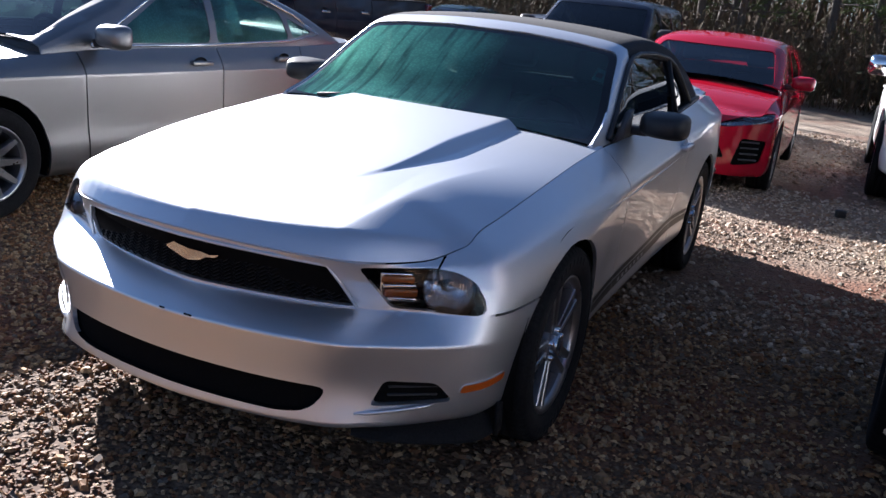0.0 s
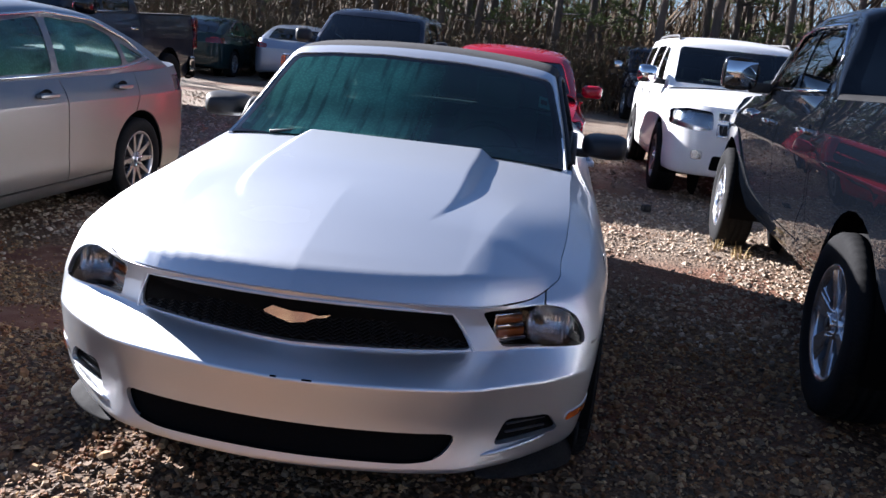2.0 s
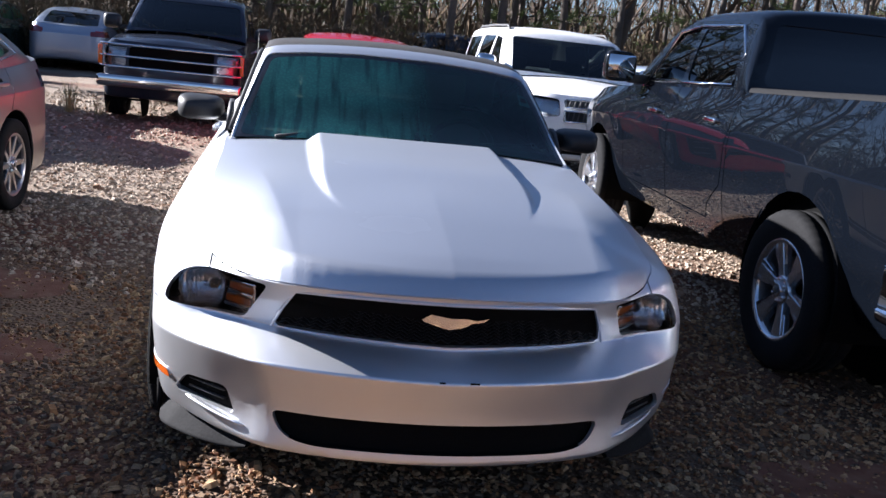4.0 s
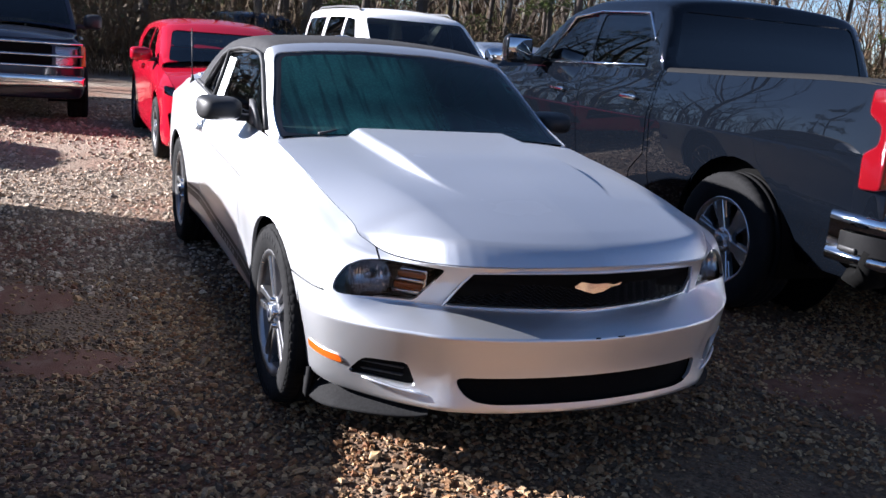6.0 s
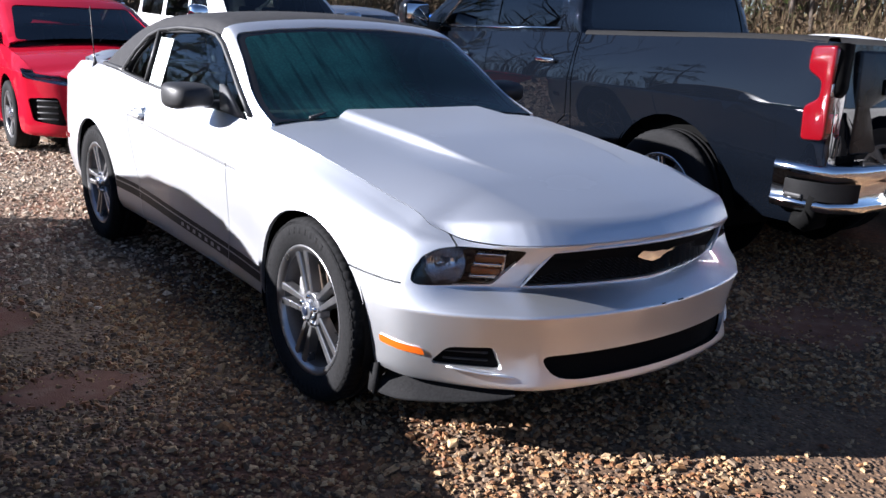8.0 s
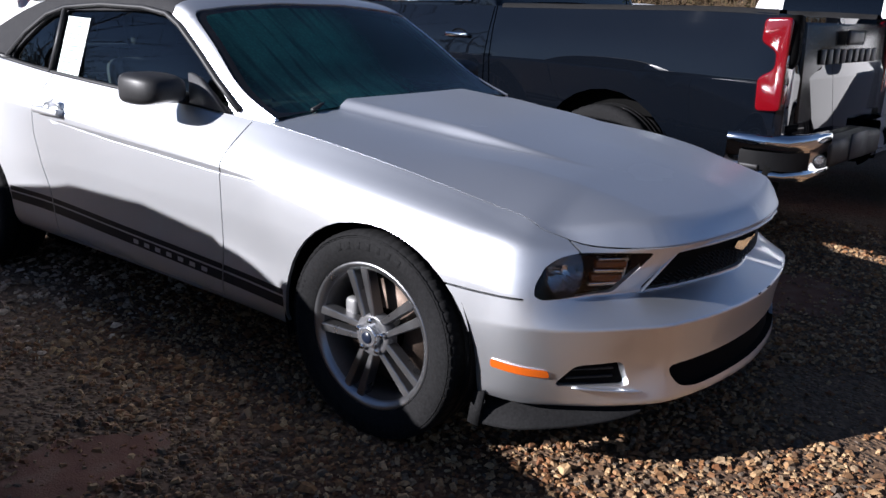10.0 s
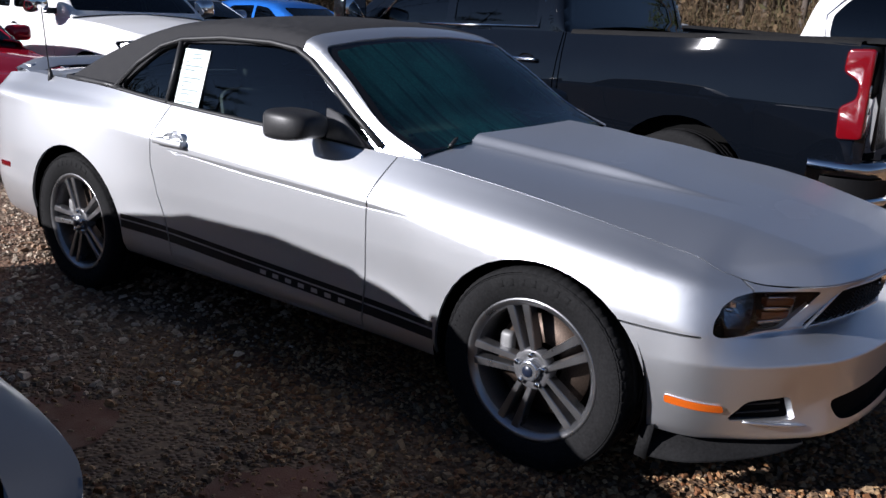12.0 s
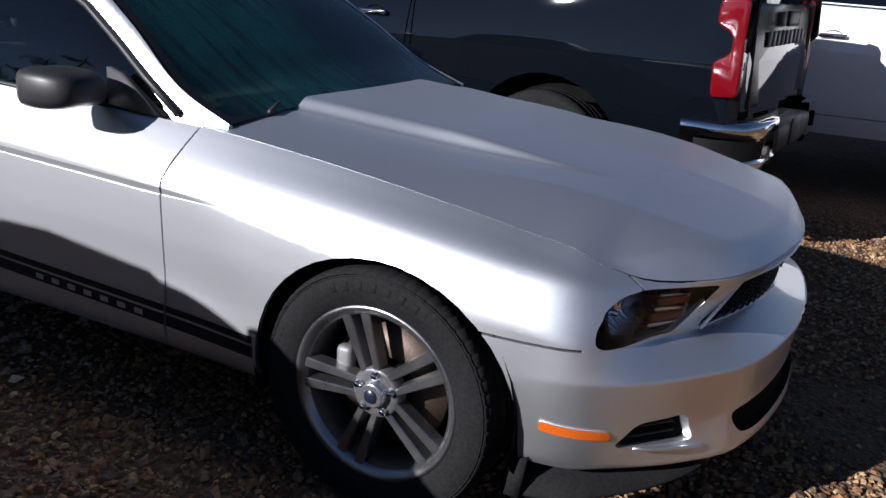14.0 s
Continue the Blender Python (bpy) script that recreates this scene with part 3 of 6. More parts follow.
def mirror(parent, s, at, size, mat, glass_mat=None, label=""):
    """A door mirror: a rounded pod on a short arm, its glass facing the rear."""
    lx, ly, lz = size
    bm = bmesh.new()
    bmesh.ops.create_uvsphere(bm, u_segments=24, v_segments=14, radius=1.0)
    for v in bm.verts:
        x, y, z = v.co
        f = lambda t: math.copysign(abs(t) ** 0.55, t)
        v.co = (f(x) * lx / 2, (y * 0.9 if y < 0 else min(y, 0.35)) * ly, f(z) * lz / 2 * (1.0 + 0.1 * s * x))
    pod = part("mirror", bm, mat, parent, label)
    pod.matrix_basis = Matrix.Translation(at)
    arm = box((lx * 0.6, ly * 0.5, lz * 0.3), (-s * lx * 0.6, 0, -lz * 0.36), 0.012, 2)
    part("mirror_arm", arm, BLACK_PLASTIC, pod)
    part("mirror_glass", box((lx * 0.82, 0.004, lz * 0.74), (0, ly * 0.352, 0), 0.001, 1), MIRROR, pod)
    return pod


def handle(parent, s, x, y, z, mat, length=0.2, lean=0.0):
    """A pull handle on two feet over a shallow cup."""
    bm = box((0.022, length, 0.032), (x + s * 0.034, y, z), 0.010, 3)
    bm = join(bm, box((0.034, 0.04, 0.028), (x + s * 0.016, y - length * 0.38, z), 0.006, 2), box((0.034, 0.03, 0.028), (x + s * 0.016, y + length * 0.38, z), 0.006, 2))
    pull = part("handle", bm, mat, parent)
    cup = lathe([(0.004, 0.046), (0.0, 0.044), (-0.006, 0.03), (-0.008, 0.001)], 20, Matrix.Translation((x + s * 0.006, y, z)) @ Matrix.Diagonal((s, 1.5, 0.9, 1)))
    part("handle_cup", cup, GLOSS_DARK if mat is not SILVER else mat, pull)
    return pull


def vehicle(name, label, category, m, spec):
    """A car, wagon or pickup from its plan: sizes in metres, forward to -y, front axle at y = 0."""
    g = spec.get
    car = thing(name, label, category, "parked vehicles", m)
    fo, wb, ro, w, zs = g("fo"), g("wb"), g("ro"), g("w"), g("sill", 0.22)
    end = wb + ro
    blunt, tuck = g("blunt", 0.30), g("tuck", 0.0)
    path = [(0, -fo), (0.60 * w, -fo + 0.20 * blunt), (0.90 * w, -fo + blunt), (0.98 * w, -fo * 0.45), (w, 0), (w, wb * 0.33), (w, wb * 0.66), (w, wb), (0.985 * w, wb + ro * 0.45), (0.91 * w, end - 0.7 * blunt), (0.62 * w, end - 0.12 * blunt), (0, end)]
    if g("bed"):
        path[8:11] = [(0.997 * w, wb + ro * 0.6), (0.965 * w, end - 0.35 * blunt), (0.80 * w, end - 0.03)]
    zc, z_nose, z_cowl, z_belt, z_hip, z_deck = g("crease", 0.78), g("nose"), g("cowl_z"), g("belt"), g("hip"), g("deck_z")
    zf = g("face", z_nose - 0.14)
    rows = [
        (curve((0, 0.14), (11, 0.14)), curve((0, zs - 0.02), (3, zs - 0.03), (8, zs - 0.03), (11, zs + 0.04))),
        (curve((0, 0.03), (3, 0.03 + tuck), (8, 0.03 + tuck), (11, 0.03)), curve((0, zs), (3, zs), (8, zs), (11, zs + 0.08))),
        (curve((0, 0.005), (3, 0.005 + 0.62 * tuck), (8, 0.005 + 0.62 * tuck), (11, 0.01)), curve((0, zs + 0.14), (11, zs + 0.18))),
        (curve((0, 0.0), (4, g("belly", 0.012)), (11, 0.0)), curve((0, (zs + zf) / 2 + 0.06), (4, (zs + zc) / 2), (11, (zs + zc) / 2))),
        (curve((0, 0.02), (3, 0.0), (11, 0.015)), curve((0, zf), (3, zc), (11, zc + 0.06))),
        (curve((0, 0.04), (3, 0.03), (5, g("upper", 0.025)), (11, 0.04)), curve((0, (zf + z_nose) / 2), (3, (zc + z_nose) / 2 + 0.03), (5, zc + (z_belt - zc) * 0.45), (8, zc + (z_hip - zc) * 0.5), (11, (zc + z_deck) / 2))),
        (curve((0, 0.09), (2, 0.11), (3.4, g("shoulder", 0.12)), (5, g("belt_in", 0.075)), (8, g("belt_in", 0.075)), (9.5, g("tail_in", 0.09)), (11, 0.06)),
         curve((0, z_nose), (2, z_nose + 0.02), (4, (z_nose + z_cowl) / 2 + 0.03), (5, z_cowl), (6, z_belt), (8, z_hip), (10, z_deck), (11, z_deck - (0.0 if g("bed") else 0.02)))),
    ]
    sh = Shape(path, rows, [4], g("step", 6), 3)
    band = sh.band()
    ref = skin_ref(band)
    r = g("r")
    ra = g("arch", r + 0.055)
    for y in (0, wb):
        arch = [(y + ra * math.cos(a), r + 0.01 + ra * math.sin(a)) for a in (math.pi * k / 14 for k in range(15))]
        arch += [(y - ra, -0.2), (y + ra, -0.2)]
        gone = cut(band, arch, 0, lambda c, n: abs(c.x) > w * 0.5)
        bmesh.ops.delete(band, geom=gone, context="FACES")
    shell = shifted(copied(list(band.faces)), -0.055)
    part("inner_shell", shell, DARK, car)
    paint_mat = g("paint")
    for piece in g("cuts", ()):
        pname, poly, axis, mat, depth = piece[:5]
        rear = len(piece) > 5 and piece[5] == "rear"
        for s in ((1, -1) if axis == 1 and min(p[0] for p in poly) > 0.01 else (1,)):
            pol = [(s * a, b) for a, b in poly] if axis == 1 else poly
            if axis == 1:
                near = (lambda c, n: c.y > wb and n.y > 0.1) if rear else (lambda c, n: c.y < 0 and n.y < -0.1)
            else:
                near = lambda c, n: abs(n.x) > 0.3
            inner = take(band, cut(band, rounded(pol, 0.03, 2), axis, near))
            for bit in islands(inner):
                back = shifted(copied(list(bit.faces)), -depth)
                p0 = part(pname, back, mat, car)
                if len(piece) > 6:
                    part("lens", shifted(bit, -0.003), piece[6], p0)
                else:
                    bit.free()
    for line in g("seams", ()):
        for quad in thick_line(line, 0.009):
            bmesh.ops.delete(band, geom=cut(band, quad, 0, lambda c, n: abs(n.x) > 0.3), context="FACES")
    for piece in islands(band):
        c = centre(piece)
        if len(piece.faces) < 6:
            piece.free()
            continue
        kind = "bumper" if abs(c.x) < 0.3 else "door" if 0.5 < c.y < wb - 0.1 and g("seams", ()) and len(piece.faces) < 900 else "fender"
        ob = part(kind, flange(piece, 0.012), paint_mat, car)
        if g("near"):
            smooth_like(ob, ref)
        for y, z, mat in g("handles", ()):
            if kind == "door" and abs(y - c.y) < 0.62 and c.x * (1 if True else 0) and min(v.co.y for v in ob.data.vertices) < y < max(v.co.y for v in ob.data.vertices):
                s = 1 if c.x > 0 else -1
                handle(ob, s, s * (w - 0.028), y, z, mat)
    yc = g("cowl")
    hood = sh.cap(yc, lambda y: g("hood_crown", 0.05), nu=18, nv=24, extra=g("hood_extra"))
    part("hood", flange(hood, 0.012), paint_mat, car)
    cab_end = g("cab_end", None)
    ys = steps(*g("cab_ys"))
    skin = sh.cabin(ys, curve(*g("roof")), g("tumble", 0.32), lambda y: g("roof_crown", 0.05))
    if not g("bed"):
        deck = sh.cap(g("deck", ys[-1] - 0.05), lambda y: 0.03, tail=True, nu=10, nv=16)
        part("deck_lid", flange(deck, 0.012), paint_mat, car)
    zmid = g("roof_z")
    fy = g("screen_y")
    shield = take(skin, cut(skin, rounded(g("screen"), 0.05, 3), 1, lambda c, n: c.y < fy and n.y < -0.12))
    p0 = part("windscreen", shifted(shield, -0.006), g("screen_mat", PANE), car)
    if g("rear_screen"):
        ry = g("rear_y")
        pane = take(skin, cut(skin, rounded(g("rear_screen"), 0.05, 3), 1, lambda c, n: c.y > ry and n.y > 0.12))
        part("rear_window", shifted(pane, -0.006), PANE_DARK, car)
    for pol in g("windows"):
        pane = take(skin, cut(skin, rounded(pol, 0.045, 3), 0, lambda c, n: abs(n.x) > 0.45))
        for bit in islands(pane):
            part("side_window", shifted(bit, -0.007), g("pane", PANE_DARK), car)
    part("roof", flange(skin, 0.014), paint_mat, car)
    if g("window_line"):
        for s in (-1, 1):
            pts = []
            for y, z in g("window_line"):
                xb, zb = sh.edge(y)
                pts.append((s * (xb - 0.008 - g("tumble", 0.32) * max(z - zb, 0) * 0.85), y, z))
            part("window_trim", tube(pts, 0.011, 6), CHROME, car, "bright metal window trim")
    tub(car, w, -fo + 0.25, end - 0.2, zs - 0.02, 0.5, (0, wb), ra - 0.04)
    seats(car, w, yc + 0.12, g("seat_z", zs + 0.32), g("seat_rows", (yc + 1.2, yc + 2.0)))
    for y in (0, wb):
        wheel(car, (w - 0.115, y, r), r, g("rr"), g("tw", 0.23), g("spokes", 5), g("style", "wide"), g("alloy", ALLOY))
        wheel(car, (-w + 0.115, y, r), r, g("rr"), g("tw", 0.23), g("spokes", 5), g("style", "wide"), g("alloy", ALLOY), True)
    for s in (-1, 1):
        mx, my, mz = g("mirror_at")
        mirror(car, s, (s * mx, my, mz), g("mirror_size", (0.24, 0.10, 0.15)), g("mirror_mat", paint_mat))
    return car, sh


# ---- the silver convertible ----
def convertible():
    car = thing("convertible_car", "silver two-door convertible with a black canvas top, parked on gravel", "car", "parked vehicles")
    path = [(0, -0.957), (0.52, -0.872), (0.835, -0.622), (0.905, -0.38), (0.935, 0), (0.93, 0.4), (0.922, 0.73), (0.922, 1.4), (0.93, 2.0), (0.945, 2.72), (0.915, 3.3), (0.82, 3.66), (0.5, 3.80), (0, 3.835)]
    rows = [
        (curve((0, 0.10), (2, 0.15), (13, 0.14)), curve((0, 0.240), (2, 0.235), (3, 0.245), (5, 0.245), (9, 0.245), (13, 0.26))),
        (curve((0, 0.004), (0.95, 0.010), (1.3, 0.035), (2, 0.055), (3, 0.035), (4, 0.055), (8, 0.06), (13, 0.04)), curve((0, 0.258), (1, 0.262), (2, 0.262), (3, 0.272), (5, 0.265), (9, 0.27), (13, 0.29))),
        (curve((0, 0.020), (0.95, 0.022), (1.15, 0.042), (1.6, 0.036), (2, 0.024), (4, 0.022), (7, 0.026), (8, 0.036), (8.6, 0.022), (13, 0.02)), curve((0, 0.372), (1, 0.368), (2, 0.35), (3, 0.34), (6, 0.335), (13, 0.38))),
        (curve((0, 0.0), (1.05, 0.0), (1.3, 0.012), (2, 0.004), (3, 0.002), (4, 0.006), (6, 0.024), (7, 0.03), (8, 0.042), (8.55, 0.014), (9, 0.004), (13, 0.0)), curve((0, 0.513), (1, 0.521), (2, 0.520), (3, 0.512), (4, 0.50), (7, 0.48), (13, 0.5))),
        (curve((0, 0.100), (1, 0.138), (1.5, 0.112), (2, 0.035), (2.4, 0.010), (3, 0.0), (5, 0.004), (6, 0.012), (7, 0.018), (8, 0.028), (8.55, 0.010), (9, 0.0), (13, 0.02)), curve((0, 0.578), (1, 0.583), (1.5, 0.590), (2, 0.600), (3, 0.625), (6, 0.65), (13, 0.65))),
        (curve((0, 0.068), (1, 0.088), (1.5, 0.095), (2, 0.050), (3, 0.012), (4, 0.0), (13, 0.03)), curve((0, 0.68), (1, 0.68), (2, 0.672), (3, 0.685), (4, 0.705), (5, 0.75), (6, 0.795), (7, 0.832), (8, 0.86), (9, 0.885), (10, 0.885), (13, 0.86))),
        (curve((0, 0.048), (1, 0.066), (1.3, 0.088), (1.6, 0.095), (2, 0.080), (3, 0.052), (4, 0.048), (5, 0.036), (6, 0.024), (8, 0.022), (9, 0.02), (13, 0.03)), curve((0, 0.736), (1, 0.732), (1.5, 0.729), (2, 0.735), (3, 0.765), (4, 0.805), (5, 0.828), (6, 0.846), (7, 0.868), (8, 0.89), (9, 0.93), (10, 0.93), (13, 0.92))),
        (curve((0, 0.043), (1, 0.062), (1.3, 0.088), (1.6, 0.108), (2, 0.130), (3, 0.158), (4, 0.165), (5, 0.155), (6, 0.135), (7, 0.115), (8, 0.11), (9, 0.14), (10, 0.16), (11, 0.10), (13, 0.06)),
         curve((0, 0.752), (1, 0.741), (1.3, 0.737), (1.6, 0.742), (2, 0.776), (3, 0.826), (4, 0.886), (5, 0.933), (6, 0.962), (7, 0.985), (8, 1.01), (9, 1.05), (10, 1.05), (11, 1.03), (13, 1.0))),
    ]
    # fender tops stay steep up to a narrow roll beside the hood
    in6, z6, in7, z7 = *rows[6], *rows[7]
    roll = curve((0, 0.55), (2.4, 0.55), (3.4, 0.72), (6.2, 0.72), (7.4, 0.55), (13, 0.55))
    rows.insert(7, (lambda s: (1 - roll(s)) * in6(s) + roll(s) * in7(s), lambda s: (1 - roll(s) * 1.04) * z6(s) + roll(s) * 1.04 * z7(s)))
    sh = Shape(path, rows, [3, 4, 5], 10, 5, (1.9, 3.0))
    band = sh.band()
    ref = skin_ref(band)
    R = 0.345
    for y, top in ((-0.005, 0.388), (2.725, 0.40)):
        arch = [(y + 0.405 * math.cos(a), R + top * math.sin(a)) for a in (math.pi * k / 20 for k in range(21))] + [(y - 0.42, -0.2), (y + 0.42, -0.2)]
        bmesh.ops.delete(band, geom=cut(band, arch, 0, lambda c, n: abs(c.x) > 0.55), context="FACES")
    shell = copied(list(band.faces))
    front = lambda c, n: c.y < -0.3 and n.y < -0.15
    # grille, lower intake, lamps and pockets in the nose
    nose = [(-0.448, 0.728), (0.448, 0.728), (0.512, 0.588), (-0.512, 0.588)]
    nose_face = take(band, cut(band, rounded(nose, 0.035, 4), 1, front))
    low = [(-0.505, 0.377), (0.505, 0.377), (0.46, 0.302), (0.38, 0.286), (-0.38, 0.286), (-0.46, 0.302)]
    low_face = take(band, cut(band, rounded(low, 0.05, 4), 1, front))
    for s in (-1, 1):
        eye = [(s * 0.527, 0.725), (s * 0.594, 0.597), (s * 0.826, 0.601), (s * 0.842, 0.612), (s * 0.834, 0.645), (s * 0.803, 0.692), (s * 0.758, 0.718), (s * 0.70, 0.729)]
        near_eye = lambda c, n: c.y < -0.3 and n.y < -0.05
        bmesh.ops.delete(shell, geom=cut(shell, rounded(eye, 0.016, 3), 1, near_eye), context="FACES")
        lamp_face = take(band, cut(band, rounded(eye, 0.016, 3), 1, near_eye))
        lens = shifted(copied(list(lamp_face.faces)), -0.003)
        lamp = part("headlight", shifted(copied(list(lamp_face.faces)), -0.095), GLOSS_BLACK, car, "clear headlight with black housing and amber side")
        part("lamp_wall", lining(lamp_face, (-s * 0.03, 0.085, 0.0)), GLOSS_BLACK, lamp)
        lamp_face.free()
        part("lens", lens, LENS, lamp)

        def sunk(bm, depth):
            """Keeps what sits in the lamp behind its lens."""
            for v in bm.verts:
                hit = ref[0].ray_cast(Vector((v.co.x, -2.0, v.co.z)), Vector((0, 1, 0)))[0]
                if hit is not None and v.co.y < hit.y + depth:
                    v.co.y = hit.y + depth
            return bm
        aim = Matrix.Translation((s * 0.722, -0.588, 0.660)) @ Matrix.Rotation(radians(-90 + s * 10), 4, "Z")
        bowl = lathe([(0.022, 0.070), (0.004, 0.067), (-0.020, 0.058), (-0.040, 0.044), (-0.054, 0.020), (-0.056, 0.001)], 48)
        bowl.transform(aim)
        part("reflector", sunk(bowl, 0.020), FLUTED, lamp)
        rim_ring = lathe([(0.024, 0.0695), (0.027, 0.073), (0.010, 0.079)], 48)
        rim_ring.transform(aim)
        part("bowl_rim", sunk(rim_ring, 0.016), GLOSS_BLACK, lamp)
        part("bulb", lathe([(-0.006, 0.0005), (-0.008, 0.009), (-0.045, 0.011)], 16), CHROME, lamp, m=aim)
        block = Matrix.Translation((s * 0.611, -0.690, 0)) @ Matrix.Rotation(radians(s * 40), 4, "Z")
        for z, h, shift, mat in ((0.700, 0.010, -0.008, CHROME), (0.684, 0.022, -0.002, DULL_AMBER), (0.664, 0.014, 0.004, CHROME), (0.643, 0.024, 0.010, DULL_AMBER), (0.622, 0.012, 0.018, CHROME)):
            part("turn_signal", sunk(box((0.098, 0.03, h), (s * shift, 0.02, z), 0.004, 2, block), 0.012), mat, lamp)
        part("turn_signal_end", sunk(box((0.012, 0.03, 0.085), (-s * 0.050, 0.02, 0.664), 0.004, 2, block), 0.012), CHROME, lamp)
        pocket = [(s * 0.600, 0.322), (s * 0.782, 0.334), (s * 0.790, 0.345), (s * 0.757, 0.402), (s * 0.632, 0.406)]
        hole = take(band, cut(band, rounded(pocket, 0.02, 3), 1, near_eye))
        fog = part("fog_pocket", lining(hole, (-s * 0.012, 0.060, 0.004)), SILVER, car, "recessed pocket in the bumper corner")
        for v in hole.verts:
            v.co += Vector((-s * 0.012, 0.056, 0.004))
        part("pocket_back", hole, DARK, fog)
        for z in (0.352, 0.378):
            part("pocket_rib", box((0.15, 0.012, 0.007), (0, 0, 0), 0.002, 1), BLACK_PLASTIC, fog, m=Matrix.Translation((s * 0.690, -0.690, z)) @ Matrix.Rotation(radians(s * 40), 4, "Z"))
        # the bright edge under the pocket runs on towards the middle
        tip = []
        for i in range(9):
            q = 1.16 + 0.58 * i / 8
            p, pn = sh.base(q), sh.base(q + 0.02) - sh.base(q - 0.02)
            pn = np.array((pn[1], -pn[0])) / np.linalg.norm(pn)
            e = p - pn * 0.030
            tip.append((s * float(e[0]), float(e[1]), 0.300 + 0.030 * i / 8))
        part("pocket_edge", tube(tip, [0.002] + [0.006] * 7 + [0.003], 8), SILVER, fog)
        mark = [(-0.622, 0.366), (-0.618, 0.391), (-0.462, 0.404), (-0.462, 0.378)]
        face = cut(band, rounded(mark, 0.008, 2), 0, lambda c, n: s * c.x > 0.5)
        part("side_marker", shifted(copied(face), 0.006), AMBER, car, "orange side marker lens")
        part("marker_rim", flange(shifted(copied(face), 0.003), 0.02), SILVER, car)
    # panel gaps
    for line in ([(-0.545, 0.602), (-0.40, 0.603), (-0.25, 0.609), (-0.10, 0.63)], [(0.69, 1.01), (0.735, 0.82), (0.745, 0.65), (0.765, 0.288)], [(0.765, 0.292), (1.3, 0.285), (1.95, 0.292)],
                 [(1.95, 0.286), (1.985, 0.42), (2.045, 0.60), (2.07, 0.75), (2.02, 1.05)]):
        for quad in thick_line(line, 0.007):
            bmesh.ops.delete(band, geom=cut(band, quad, 0, lambda c, n: abs(n.x) > 0.25), context="FACES")
    for s in (-1, 1):
        for quad in thick_line([(s * 0.705, 0.722), (s * 0.70, 0.80)], 0.006):
            bmesh.ops.delete(band, geom=cut(band, quad, 1, lambda c, n: c.y < -0.4), context="FACES")
    # body line pressed into fender and door
    creases = []
    for quad in ([(0.30, 0.777), (0.30, 0.781), (0.80, 0.797), (0.80, 0.774)], [(0.80, 0.774), (0.80, 0.797), (1.44, 0.819), (1.44, 0.796)], [(1.44, 0.796), (1.44, 0.819), (1.93, 0.833), (1.93, 0.827)]):
        creases += islands(take(band, cut(band, quad, 0, lambda c, n: abs(n.x) > 0.4)))
    for bm in creases:
        for v in bm.verts:
            depth = max(0.0, float(np.interp(v.co.y, (0.30, 0.80, 1.44, 1.93), (0.781, 0.797, 0.819, 0.833))) - v.co.z)
            v.co.x -= math.copysign(depth * 0.16, v.co.x)
        part("body_line", bm, SILVER, car)
    stripes = []
    for a0, b0, a1, b1 in ((0.388, 0.410, 0.445, 0.467), (0.343, 0.380, 0.400, 0.438)):
        quad = [(0.41, a0), (0.41, b0), (2.32, b1), (2.32, a1)]
        face = cut(band, quad, 0, lambda c, n: abs(n.x) > 0.5)
        stripes += islands(shifted(copied(face), 0.0016))
    for bm in stripes:
        part("stripe", bm, STRIPE, car, "black vinyl stripe along the sill")
    letters = []
    for k in range(7):
        y0 = 1.345 - 0.076 * k
        zc = 0.3900 - (1.345 - y0) * 0.031
        quad = [(y0, zc - 0.009), (y0 - 0.036, zc - 0.010), (y0 - 0.036, zc + 0.008), (y0, zc + 0.009)]
        letters += islands(shifted(copied(cut(band, quad, 0, lambda c, n: abs(n.x) > 0.5)), 0.0032))
    for bm in letters:
        part("stripe_bar", bm, SILVER, car, "pale plain bar on the stripe")
    doors = {}
    for piece in islands(band):
        c = centre(piece)
        if len(piece.faces) < 8:
            piece.free()
            continue
        kind = "front_bumper" if abs(c.x) < 0.2 and c.y < 0 else "fender" if c.y < 0.7 else "door" if c.y < 1.9 and c.z > 0.32 else "sill" if c.z < 0.32 and c.y < 2.2 else "quarter_panel"
        ob = part(kind, flange(piece, 0.014), SILVER, car)
        smooth_like(ob, ref)
        if kind == "door":
            doors[1 if c.x > 0 else -1] = ob
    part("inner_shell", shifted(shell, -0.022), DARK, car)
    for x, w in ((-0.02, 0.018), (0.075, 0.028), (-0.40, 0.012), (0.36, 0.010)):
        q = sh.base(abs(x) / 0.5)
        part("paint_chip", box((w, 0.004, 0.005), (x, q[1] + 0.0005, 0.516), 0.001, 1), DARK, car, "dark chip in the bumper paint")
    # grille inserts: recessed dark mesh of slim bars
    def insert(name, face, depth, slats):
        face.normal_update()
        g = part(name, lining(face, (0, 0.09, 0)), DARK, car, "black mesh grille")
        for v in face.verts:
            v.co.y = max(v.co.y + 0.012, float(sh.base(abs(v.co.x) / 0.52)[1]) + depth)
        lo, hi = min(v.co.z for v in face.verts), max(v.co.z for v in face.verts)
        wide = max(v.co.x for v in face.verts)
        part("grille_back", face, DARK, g)
